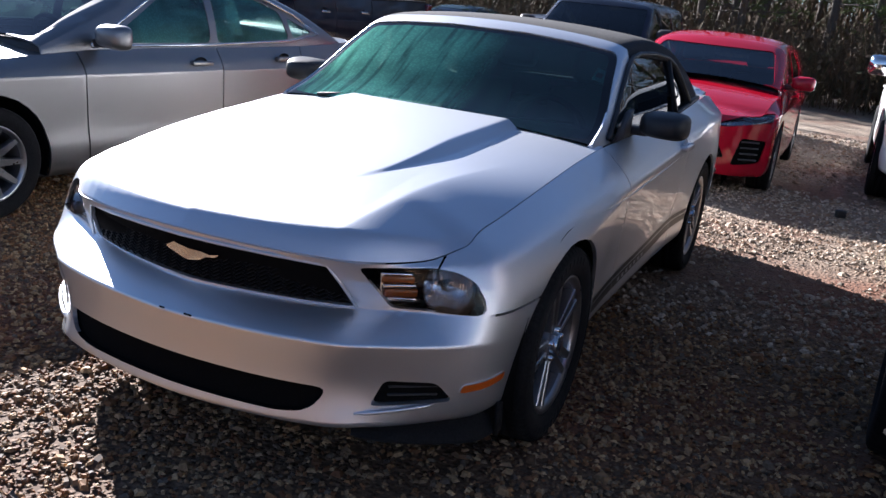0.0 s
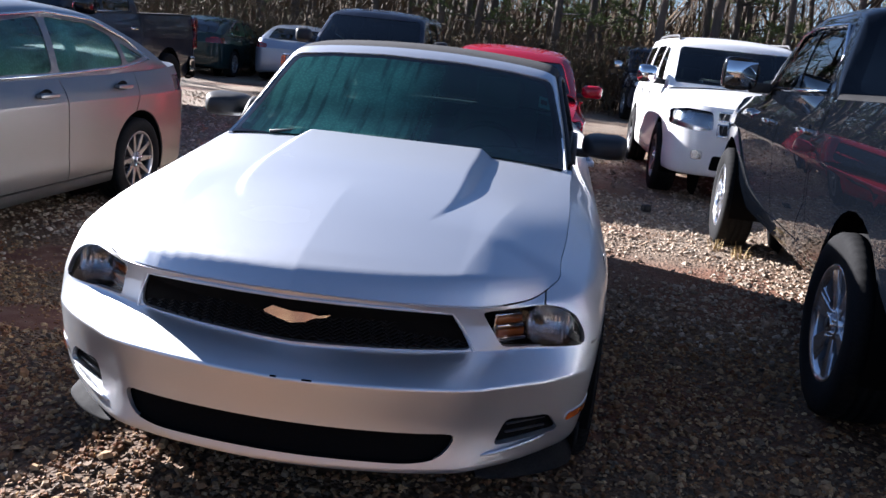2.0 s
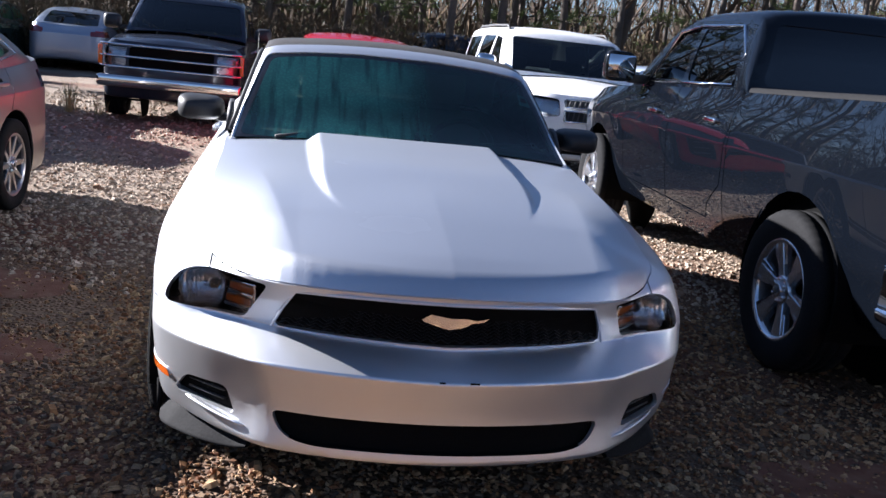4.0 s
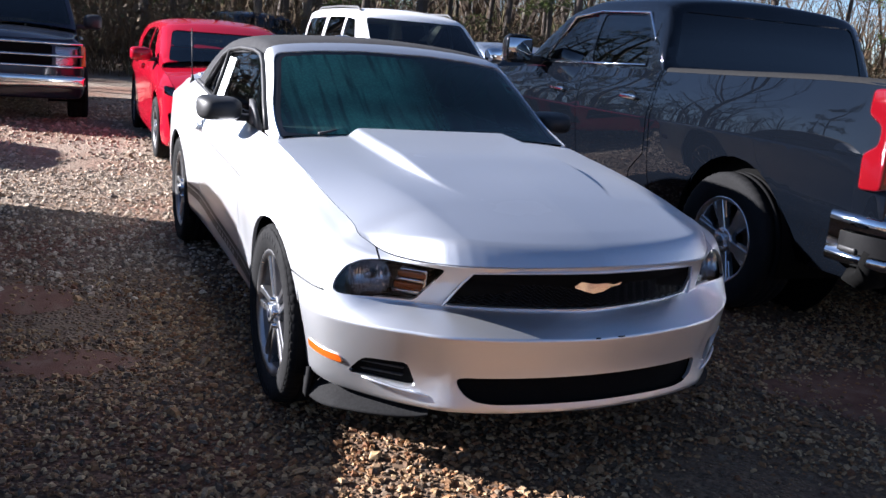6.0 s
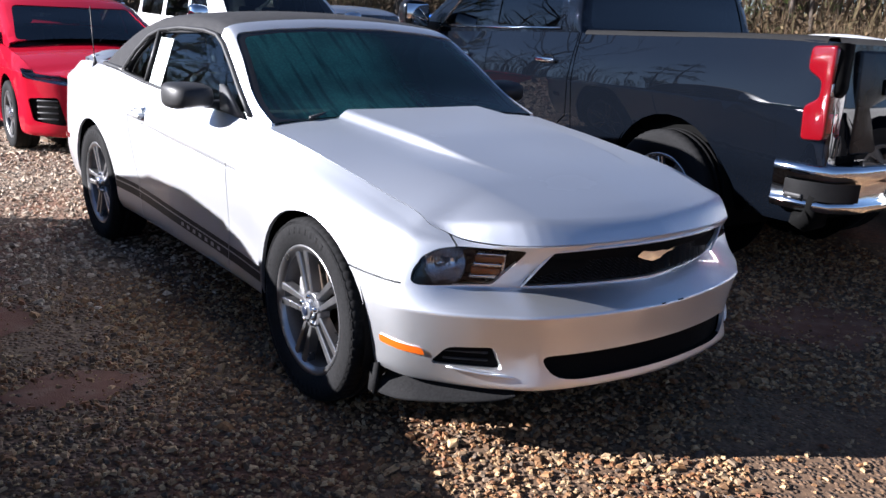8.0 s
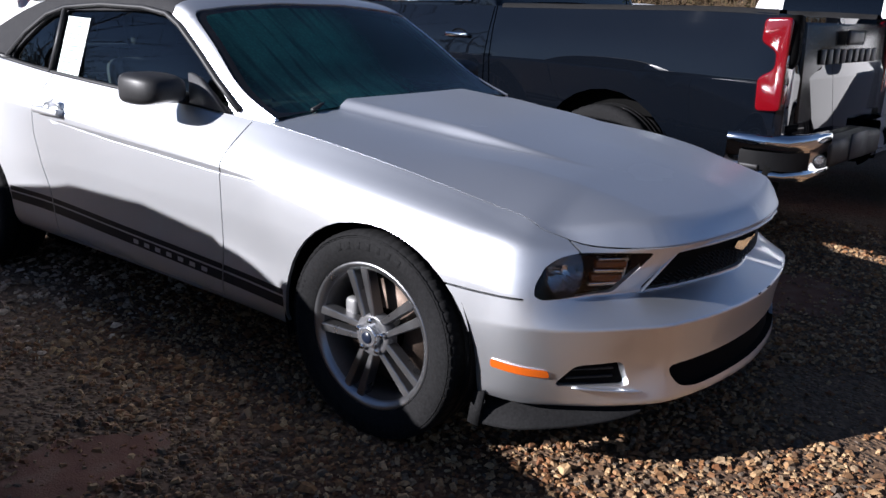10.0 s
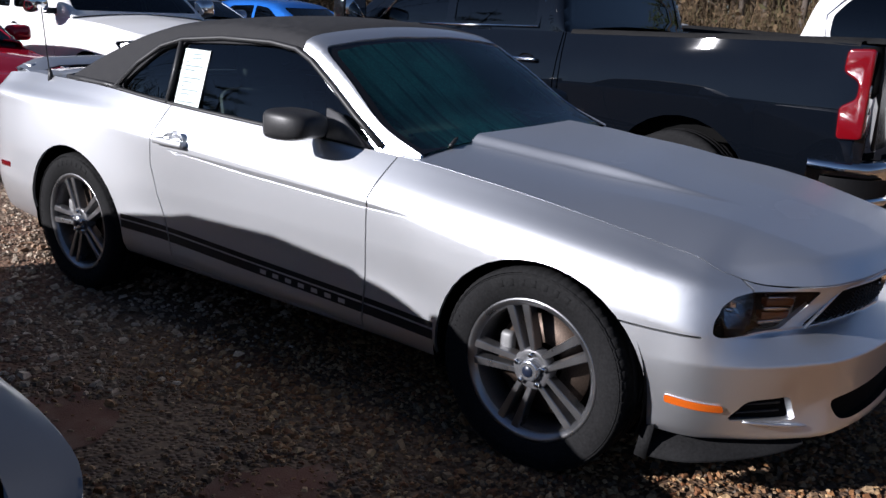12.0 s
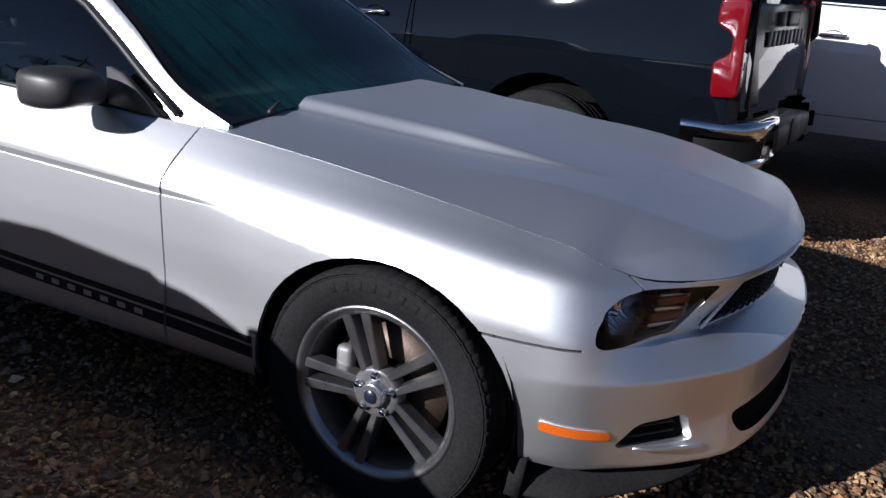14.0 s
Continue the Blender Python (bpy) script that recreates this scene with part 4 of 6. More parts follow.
        for k in range(slats):
            z = lo + 0.014 + (hi - lo - 0.024) * (k + 0.5) / slats
            half = (wide - 0.010 - 0.062 * (k + 0.5) / slats) if hi > 0.6 else (wide - 0.07 + 0.055 * (k + 0.5) / slats)
            pts = [(half * t, float(sh.base(abs(half * t) / 0.52)[1]) + depth - 0.004 + (0.04 * abs(t) ** 4 if hi > 0.6 else 0.0), z + (0.006 if i % 2 else -0.006)) for i, t in ((i, -1 + i / 24) for i in range(49))]
            part("grille_bar", tube(pts, 0.0030, 4), GLOSS_DARK, g)
        return g
    insert("grille", nose_face, 0.105, 11)
    insert("lower_grille", low_face, 0.075, 6)
    rim = [(x, float(sh.base(abs(x) / 0.52)[1]) + d, z) for x, d, z in ((-0.512, 0.128, 0.592), (-0.480, 0.095, 0.665), (-0.447, 0.072, 0.722), (-0.3, 0.052, 0.731), (-0.15, 0.048, 0.733), (0, 0.047, 0.733), (0.15, 0.048, 0.733), (0.3, 0.052, 0.731), (0.447, 0.072, 0.722), (0.480, 0.095, 0.665), (0.512, 0.128, 0.592))]
    part("grille_surround", tube(rim, 0.005, 6), SILVER, car)
    # emblem: a plain slim shape in bright metal
    body = [(-10.2, 0.9), (-7.4, 2.8), (-5.0, 2.3), (-1.0, 1.6), (3.4, 1.8), (6.8, 1.2), (10.6, 2.2), (9.1, 0.8), (5.6, 0.1), (2.6, -1.7), (-1.6, -2.6), (-5.2, -1.5), (-9.4, 0.0)]
    badge = part("emblem", outline([(x * 0.0095, z * 0.0082) for x, z in body], 1, 0.010, 0.0), CHROME, car, "slim bright metal emblem on the grille", smooth=False)
    badge.matrix_basis = pose(0.012, -0.872, 0.668)
    # chin spoiler under both corners
    for sx in (-1, 1):
        rows_c = []
        for i in range(25):
            t = i / 24
            q = 1.15 + 1.72 * t
            p, d = sh.base(q), sh.base(q + 0.02) - sh.base(q - 0.02)
            d = np.array((d[1], -d[0])) / np.linalg.norm(d)
            zb = 0.225 - 0.062 * t ** 0.6
            drop = 0.022 + 0.03 * t
            ring = []
            for inset, z in ((0.12, zb + drop + 0.03), (0.062, zb + drop), (0.036, zb + 0.012), (0.034, zb + 0.004), (0.042, zb), (0.12, zb + 0.012)):
                e = p - d * inset
                ring.append((sx * float(e[0]), float(e[1]), z))
            rows_c.append(ring)
        part("chin_spoiler", outward(grid(rows_c), (0, 0, 0.3)), RUBBER, car, "scuffed dark plastic chin spoiler")
        fin = outline([(-0.440, 0.285), (-0.400, 0.270), (-0.385, 0.165), (-0.425, 0.160)], 0, 0.014, sx * 0.868 - 0.007)
        part("spoiler_fin", fin, RUBBER, car)
    # hood with power dome and outer creases
    edge_x = curve((-0.52, 0.27), (-0.44, 0.325), (-0.25, 0.385), (0.06, 0.425), (0.57, 0.442), (0.75, 0.44))
    out_x = curve((-0.90, 0.43), (-0.5, 0.505), (-0.15, 0.565), (0.2, 0.62))

    def ease(t):
        t = min(max(t, 0.0), 1.0)
        return t * t * (3 - 2 * t)

    def relief(x, y, u):
        """The raised dome with its narrow side facets, and the low ridge along the middle."""
        grow = ease((y + 0.50) / 0.62)
        wide = 0.016 + 0.052 * ease((y + 0.50) / 0.8)
        z = 0.036 * grow * ease((edge_x(y) - x) / wide)
        return z + 0.030 * (0.45 - min(x, 0.45)) * (1 - ease((y + 0.42) / 0.34)) * min(1.0, u * 12)

    def section(x, xe, y):
        """Nearly flat between two creases, falling away to the fenders outside them; rounder towards the screen."""
        v, ox = x / xe, out_x(y)
        inner = 1 - 0.10 * (x / ox) ** 2 if x < ox else 0.90 * (1 - ((x - ox) / max(xe - ox, 0.01)) ** 1.25)
        soft = 1 - 0.22 * v * v - 0.78 * v ** 4
        k = ease((y + 0.35) / 0.5)
        return inner * (1 - k) + soft * k
    hood = sh.cap(0.70, None, 0.002, relief, nu=90, nv=200, lead=0.06, mid=curve((-0.92, 0.782), (-0.85, 0.808), (-0.75, 0.836), (-0.60, 0.872), (-0.45, 0.902), (-0.2, 0.930), (0.15, 0.956), (0.45, 0.975), (0.75, 0.990)), section=section)
    for v in hood.verts:
        t = max(0.0, (v.co.y - 0.3) / 0.4)
        v.co.y -= 0.10 * t * (1 - (abs(v.co.x) / 0.8) ** 2)
        v.co.z += 0.001
    part("hood", flange(hood, 0.02), SILVER_DEW, car, "silver hood with raised dome, wet with melting frost")
    # deck and spoiler
    deck = sh.cap(2.86, lambda y: 0.02, 0.004, None, True, nu=20, nv=24)
    part("deck_lid", flange(deck, 0.015), SILVER, car)
    wing_rows = []
    for i in range(25):
        t = -1 + i / 12
        x = 0.72 * t
        y = 3.62 - 0.10 * t * t
        z = 1.095 - 0.05 * max(0, abs(t) - 0.8) / 0.2
        wing_rows.append([(x, y - 0.13, z - 0.02), (x, y - 0.06, z + 0.004), (x, y + 0.03, z + 0.016), (x, y + 0.06, z + 0.012), (x, y + 0.04, z - 0.012), (x, y - 0.13, z - 0.028)])
    part("spoiler", outward(grid(wing_rows), (0, 3.6, 1.0)), SILVER, car)
    for s in (-1, 1):
        part("spoiler_foot", box((0.05, 0.10, 0.07), (s * 0.66, 3.54, 1.045), 0.015, 2), SILVER, car)
    # cowl, screen, pillars, canvas top
    roof = curve((0.62, 0.975), (0.80, 1.045), (1.10, 1.235), (1.30, 1.338), (1.42, 1.36), (1.75, 1.375), (2.10, 1.355), (2.35, 1.30), (2.65, 1.19), (2.95, 1.055))
    ys = steps((0.62, 1.30, 34), (1.30, 2.2, 24), (2.2, 2.97, 30))
    skin = sh.cabin(ys, roof, 0.33, curve((0.6, 0.03), (1.2, 0.045), (1.8, 0.04), (2.9, 0.03)), 0.02, 0.03, 0.012, 16, 24)
    side = lambda c, n: abs(n.x) > 0.40
    ref_top = skin_ref(skin)
    glass_low = [(0.855, 0.990), (0.965, 1.070), (1.26, 1.258), (1.36, 1.298), (1.50, 1.314), (2.06, 1.29), (2.06, 1.02), (1.4, 0.995)]
    win = take(skin, cut(skin, rounded(glass_low, 0.03, 4), 0, side))
    quarter = take(skin, cut(skin, rounded([(2.085, 1.028), (2.085, 1.285), (2.20, 1.25), (2.44, 1.075), (2.44, 1.045)], 0.025, 4), 0, side))
    for bit in islands(win):
        s = 1 if centre(bit).x > 0 else -1
        pane = part("side_window", shifted(bit, -0.010), PANE, doors[s])
        pane.visible_shadow = False
    for bit in islands(quarter):
        part("quarter_window", shifted(bit, -0.012), PANE_DARK, car)
    screen = [(-0.772, 0.964), (-0.650, 1.326), (-0.45, 1.350), (-0.2, 1.366), (0.2, 1.366), (0.45, 1.350), (0.650, 1.326), (0.772, 0.964)]
    shield = take(skin, cut(skin, rounded(screen, 0.04, 4), 1, lambda c, n: c.y < 1.45 and n.y < -0.25 and abs(n.x) < 0.8))
    clear = [(-0.728, 0.992), (-0.622, 1.312), (-0.44, 1.336), (-0.2, 1.350), (0.2, 1.350), (0.44, 1.336), (0.622, 1.312), (0.728, 0.992)]
    pane = take(shield, cut(shield, rounded(clear, 0.03, 4), 1, lambda c, n: True))
    part("screen_border", shifted(shield, -0.006), GLOSS_BLACK, car, "black printed border of the windscreen")
    part("windscreen", shifted(pane, -0.006), PANE_SHIELD, car, "tinted windscreen streaked with melting frost, brightened on its sunlit half")
    canvas = take(skin, cut(skin, [(-1, 1.316), (1, 1.316), (1, 3.5), (-1, 3.5)], 2, lambda c, n: c.y > 1.2))
    smooth_like(part("canvas_top", flange(canvas, 0.012), FABRIC, car, "black canvas folding top, raised"), ref_top)
    smooth_like(part("screen_frame", flange(skin, 0.02), SILVER, car), ref_top)
    part("cowl", outward(grid([[(x, 0.60 + 0.12 * (x / 0.75) ** 2 + dy, 0.968 - 0.012 * (abs(x) / 0.75) + dz) for x in (-0.75 + 1.5 * k / 24 for k in range(25))] for dy, dz in ((-0.04, 0.0), (0.10, 0.004), (0.24, 0.02))]), (0, 0.7, 0)), BLACK_PLASTIC, car)
    for x0, x1 in ((-0.62, 0.0), (0.02, 0.62)):
        pts = [(x0 + (x1 - x0) * t, 0.70 + 0.10 * ((x0 + (x1 - x0) * t) / 0.75) ** 2 + 0.02, 1.012 + 0.015 * t) for t in (k / 12 for k in range(13))]
        part("wiper", join(tube(pts, 0.007, 6), tube([pts[6], (pts[0][0] + 0.05, 0.62, 0.99)], 0.009, 6)), BLACK_PLASTIC, car)
    seal = lambda pts: tube(pts, 0.012, 6)
    for s in (-1, 1):
        line = []
        for y, z in ((0.80, 0.985), (0.95, 1.075), (1.10, 1.175), (1.25, 1.268), (1.345, 1.308), (1.5, 1.325), (1.8, 1.325), (2.06, 1.303), (2.2, 1.265), (2.35, 1.175), (2.48, 1.06)):
            xb, zb = sh.edge(y)
            line.append((s * (xb - 0.018 - 0.33 * (z - zb) + 0.010), y, z))
        part("window_seal", seal(line), BLACK_PLASTIC, car)
        belt = [(s * (sh.edge(y)[0] - 0.012), y, sh.edge(y)[1] + 0.004) for y in (0.85 + 0.1 * k for k in range(18))]
        part("belt_seal", tube(belt, 0.010, 6), BLACK_PLASTIC, car)
        hem = [(s * (sh.edge(y)[0] - 0.02), y, sh.edge(y)[1] + 0.008) for y in (2.45, 2.6, 2.8, 2.95)] + [(s * 0.5, 3.03, 1.075), (0, 3.05, 1.08)]
        part("top_hem", tube(hem, 0.016, 6), BLACK_PLASTIC, car)
        xb, zb = sh.edge(2.07)
        part("window_post", tube([(s * (xb - 0.012), 2.07, zb), (s * (xb - 0.015 - 0.33 * 0.28), 2.07, 1.305)], 0.013, 6), BLACK_PLASTIC, car)
        tri = outline([(0.84, 0.972), (1.06, 0.985), (1.06, 1.10), (1.00, 1.085)], 0, 0.022, s * 0.792 - 0.011)
        part("mirror_base", tri, GREY_PLASTIC, doors[s], m=None)
        pod = mirror(doors[s], s, (s * 0.940, 1.11, 1.045), (0.215, 0.155, 0.118), BLACK_PLASTIC, None, "black plastic door mirror")
        handle(doors[s], s, s * 0.905, 1.90, 0.868, SILVER, 0.21)
        part("handle_cup", lathe([(0.0, 0.055), (-0.006, 0.048), (-0.012, 0.02), (-0.013, 0.001)], 24), SILVER, doors[s], m=Matrix.Translation((s * 0.918, 1.865, 0.868)) @ Matrix.Rotation(0 if s > 0 else math.pi, 4, "Z"))
        part("tail_marker", box((0.012, 0.10, 0.03), (s * 0.90, 3.42, 0.55), 0.004, 2), RED_LENS, car)
    def on_pane(y, z, inset):
        xb, zb = sh.edge(y)
        return -(xb - 0.018 - 0.33 * (z - zb) + 0.014 - inset)
    sheet = bmesh.new()
    sheet.faces.new([sheet.verts.new((on_pane(y, z, 0.012), y, z)) for y, z in ((2.035, 1.265), (1.865, 1.262), (1.862, 1.005), (2.03, 1.01))])
    note = part("window_sticker", sheet, PAPER, car, "pale printed price sheet inside the window")
    for k in range(13):
        y1 = 2.01 if k not in (0, 1) else 1.98
        y0 = 1.89 + (0.05 * ((k * 7) % 3) if k > 1 else 0.02)
        z = 1.245 - 0.0175 * k
        line = bmesh.new()
        line.faces.new([line.verts.new((on_pane(y, zz, 0.0105), y, zz)) for y, zz in ((y1, z), (y0, z), (y0, z - 0.005), (y1, z - 0.005))])
        part("printed_bar", line, INK, note)
    def on_shield(x, y):
        hit = ref_top[0].ray_cast(Vector((x, y, 3.0)), Vector((0, 0, -1)))[0]
        return hit + Vector((0, 0, -0.010))
    for x0, x1, ya, yb, mat, lab in ((0.60, 0.67, 1.02, 1.10, PAPER, "white inspection sticker"), (0.61, 0.64, 1.04, 1.07, STICKER, "red square"), (-0.63, -0.56, 1.19, 1.215, PAPER, "small white decal"), (0.60, 0.64, 1.215, 1.235, PAPER, "small white decal")):
        tag = bmesh.new()
        lift = Vector((0, -0.001, 0.0015)) if mat is STICKER else Vector((0, 0, 0))
        tag.faces.new([tag.verts.new(on_shield(x, y) + lift) for x, y in ((x0, ya), (x1, ya), (x1, yb), (x0, yb))])
        part("screen_decal", tag, mat, car, lab)
    part("antenna", join(tube([(-0.79, 3.10, 1.03), (-0.79, 3.14, 1.40)], 0.0035, 6), tube([(-0.79, 3.09, 1.02), (-0.79, 3.10, 1.09)], [0.02, 0.006], 8)), BLACK_PLASTIC, car)
    tub(car, 0.93, -0.70, 3.5, 0.20, 0.5, (0, 2.72), 0.375)
    part("rear_tray", box((1.4, 0.5, 0.05), (0, 2.75, 0.93), 0.02, 2), DARK, car)
    seats(car, 0.86, 0.98, 0.50, (1.75, 2.45))
    part("inner_mirror", box((0.24, 0.03, 0.07), (0, 1.17, 1.26), 0.015, 2), BLACK_PLASTIC, car)
    for y in (0.0, 2.72):
        for s in (-1, 1):
            hub = wheel(car, (s * 0.814, y, 0.346), 0.356, 0.250, 0.225, 5, "double", ALLOY, s < 0)
            part("caliper", box((0.04, 0.05, 0.085), (0.035, s * 0.125, 0.05), 0.012, 2), CALIPER, hub, "pale cast brake caliper")
    return car, sh


silver_car, silver_shape = convertible()

# ---- the other vehicles ----
GAP = 0.009


def doors_at(front, middle, back, z0, z1):
    """Panel gaps of two doors a side."""
    out = [[(front, z1), (front + 0.03, 0.6), (front + 0.05, z0)], [(middle, z1), (middle + 0.03, 0.6), (middle + 0.02, z0)], [(back + 0.10, z1), (back + 0.06, 0.8), (back - 0.12, z0 + 0.1), (back - 0.16, z0)]]
    out.append([(front + 0.05, z0), (back - 0.16, z0)])
    return out


SEDAN = dict(fo=0.97, wb=2.805, ro=1.08, w=0.925, sill=0.22, crease=0.80, nose=0.755, cowl_z=0.97, belt=0.985, hip=1.03, deck_z=1.06, cowl=0.45, r=0.33, rr=0.225, spokes=10, style="thin", near=True, roof_z=1.47, paint=GREY_PAINT,
             cab_ys=((0.40, 1.30, 18), (1.30, 2.5, 14), (2.5, 3.45, 20)), roof=((0.40, 0.98), (0.9, 1.2), (1.35, 1.36), (1.9, 1.405), (2.4, 1.385), (2.9, 1.265), (3.45, 1.04)), screen_y=1.6, screen=[(-0.72, 1.02), (-0.60, 1.36), (0.60, 1.36), (0.72, 1.02)],
             rear_y=2.3, rear_screen=[(-0.62, 1.08), (-0.56, 1.36), (0.56, 1.36), (0.62, 1.08)], windows=[[(0.85, 1.005), (1.42, 1.33), (1.80, 1.375), (1.80, 1.02)], [(1.87, 1.02), (1.87, 1.375), (2.35, 1.35), (2.62, 1.27), (2.70, 1.06)], [(2.75, 1.07), (2.70, 1.23), (3.02, 1.12)]],
             window_line=((0.75, 0.99), (1.4, 1.365), (1.85, 1.405), (2.4, 1.375), (2.8, 1.25), (3.1, 1.10), (2.7, 1.045), (1.8, 1.005), (0.75, 0.985)), seams=doors_at(0.62, 1.83, 2.72, 0.30, 1.05), handles=((1.62, 0.885, GREY_PAINT), (2.55, 0.915, GREY_PAINT)),
             mirror_at=(1.0, 0.78, 1.06), pane=PANE_MIST, cuts=[("headlight", [(0.50, 0.62), (0.86, 0.66), (0.84, 0.76), (0.56, 0.70)], 1, LAMP_SILVER, 0.03, "front", LENS), ("grille", [(-0.42, 0.40), (0.42, 0.40), (0.46, 0.66), (-0.46, 0.66)], 1, BLACK_PLASTIC, 0.03),
                   ("tail_light", [(0.52, 0.84), (0.90, 0.84), (0.90, 0.98), (0.52, 0.95)], 1, DARK, 0.02, "rear", RED_LENS), ("tail_light", [(3.58, 0.93), (3.70, 0.845), (3.86, 0.84), (3.86, 0.975), (3.64, 0.98)], 0, DARK, 0.015, "side", RED_BRIGHT)])
sedan, sedan_shape = vehicle("sedan_car", "grey metallic four-door sedan parked beside the silver convertible", "car", pose(-3.45, 0.46, 0, 0, 0, -2.2) @ Matrix.Diagonal((1, 1, 0.982, 1)), SEDAN)

sheet = bmesh.new()
sheet.faces.new([sheet.verts.new((sedan_shape.edge(y)[0] - 0.035 - 0.30 * (z - sedan_shape.edge(y)[1]), y, z)) for y, z in ((2.03, 1.33), (2.17, 1.32), (2.19, 1.08), (2.06, 1.08))])
part("window_sticker", sheet, PAPER, sedan, "pale price sheet inside the rear window")

HATCH = dict(fo=0.90, wb=2.70, ro=0.85, w=0.90, sill=0.20, crease=0.78, nose=0.74, cowl_z=1.0, belt=0.98, hip=1.05, deck_z=1.05, cowl=0.35, r=0.325, rr=0.225, spokes=5, style="split", roof_z=1.46, paint=RED, alloy=ALLOY_DARK,
             cab_ys=((0.28, 1.20, 18), (1.20, 2.5, 12), (2.5, 3.42, 18)), roof=((0.28, 0.99), (0.8, 1.21), (1.22, 1.37), (1.8, 1.42), (2.6, 1.39), (3.1, 1.27), (3.42, 1.05)), screen_y=1.5, screen=[(-0.72, 1.02), (-0.60, 1.345), (0.60, 1.345), (0.72, 1.02)],
             rear_y=2.5, rear_screen=[(-0.6, 1.1), (-0.54, 1.34), (0.54, 1.34), (0.6, 1.1)], windows=[[(0.75, 1.01), (1.30, 1.32), (1.66, 1.36), (1.66, 1.02)], [(1.73, 1.02), (1.73, 1.36), (2.35, 1.33), (2.62, 1.20), (2.62, 1.07)]],
             seams=doors_at(0.55, 1.69, 2.58, 0.28, 1.05), handles=((1.48, 0.89, RED), (2.42, 0.93, RED)), mirror_at=(0.97, 0.70, 1.06),
             cuts=[("headlight", [(0.40, 0.64), (0.86, 0.72), (0.85, 0.80), (0.60, 0.76), (0.40, 0.68)], 1, LAMP_SILVER, 0.03, "front", LENS), ("grille", [(-0.50, 0.36), (0.50, 0.36), (0.36, 0.62), (-0.36, 0.62)], 1, DARK, 0.03), ("fog_pocket", [(0.56, 0.30), (0.80, 0.33), (0.83, 0.54), (0.62, 0.56)], 1, DARK, 0.03)])
red_car, _ = vehicle("hatchback_car", "red four-door hatchback parked behind the silver convertible", "car", pose(0.19, 6.45, 0, 0, 0, 0), HATCH)

for s in (-1, 1):
    for k in range(4):
        bar = box((0.19, 0.014, 0.014), (0, 0, 0), 0.003, 1)
        part("pocket_bar", bar, GREY_PLASTIC, red_car, m=Matrix.Translation((s * 0.700, -0.730, 0.36 + 0.055 * k)) @ Matrix.Rotation(radians(s * 38), 4, "Z"))
for k in range(5):
    z = 0.40 + 0.045 * k
    half = 0.47 - 0.55 * (z - 0.36) * 0.9
    part("grille_bar", tube([(half * t, -0.885 + 0.10 * (half * t) ** 2, z) for t in (-1, -0.5, 0, 0.5, 1)], 0.008, 5), GREY_PLASTIC, red_car)

WAGON = dict(fo=1.0, wb=2.95, ro=1.18, w=0.99, sill=0.34, crease=0.92, nose=1.06, face=0.80, cowl_z=1.20, belt=1.22, hip=1.24, deck_z=1.20, cowl=0.45, hood_crown=0.06, r=0.40, rr=0.25, tw=0.27, spokes=6, style="wide", roof_z=1.9, paint=WHITE_PAINT, blunt=0.24,
             cab_ys=((0.40, 1.25, 16), (1.25, 3.7, 14), (3.7, 4.05, 14)), roof=((0.40, 1.20), (0.85, 1.53), (1.18, 1.73), (1.6, 1.785), (2.6, 1.795), (3.6, 1.77), (3.85, 1.68), (4.05, 1.22)), tumble=0.22, screen_y=1.4, screen=[(-0.82, 1.27), (-0.72, 1.71), (0.72, 1.71), (0.82, 1.27)],
             rear_y=3.5, rear_screen=[(-0.7, 1.3), (-0.66, 1.67), (0.66, 1.67), (0.7, 1.3)], windows=[[(0.88, 1.26), (1.25, 1.67), (1.62, 1.705), (1.62, 1.26)], [(1.70, 1.26), (1.70, 1.705), (2.48, 1.705), (2.55, 1.26)], [(2.68, 1.26), (2.62, 1.70), (3.62, 1.67), (3.68, 1.28)]],
             seams=doors_at(0.62, 1.66, 2.62, 0.42, 1.3), handles=((1.5, 1.06, WHITE_PAINT), (2.42, 1.06, WHITE_PAINT)), mirror_at=(1.12, 0.72, 1.33), mirror_size=(0.26, 0.13, 0.22), mirror_mat=CHROME,
             cuts=[("headlight", [(0.53, 0.83), (0.70, 0.80), (0.96, 0.84), (0.95, 1.00), (0.80, 1.035), (0.55, 1.02)], 1, LAMP_SILVER, 0.04, "front", LENS), ("grille", [(-0.48, 0.94), (0.48, 0.94), (0.50, 1.02), (-0.50, 1.02)], 1, BLACK_PLASTIC, 0.03), ("lower_grille", [(-0.46, 0.78), (0.46, 0.78), (0.48, 0.89), (-0.48, 0.89)], 1, BLACK_PLASTIC, 0.03),
                   ("fog_light", [(0.60, 0.50), (0.72, 0.50), (0.72, 0.60), (0.60, 0.60)], 1, LAMP_SILVER, 0.02, "front", LENS), ("intake", [(-0.52, 0.40), (0.52, 0.40), (0.50, 0.56), (-0.50, 0.56)], 1, DARK, 0.03)])
white_suv, _ = vehicle("suv_car", "white four-door suv parked ahead of the black pickup", "car", pose(2.98, 7.35, 0, 0, 0, 0), WAGON)

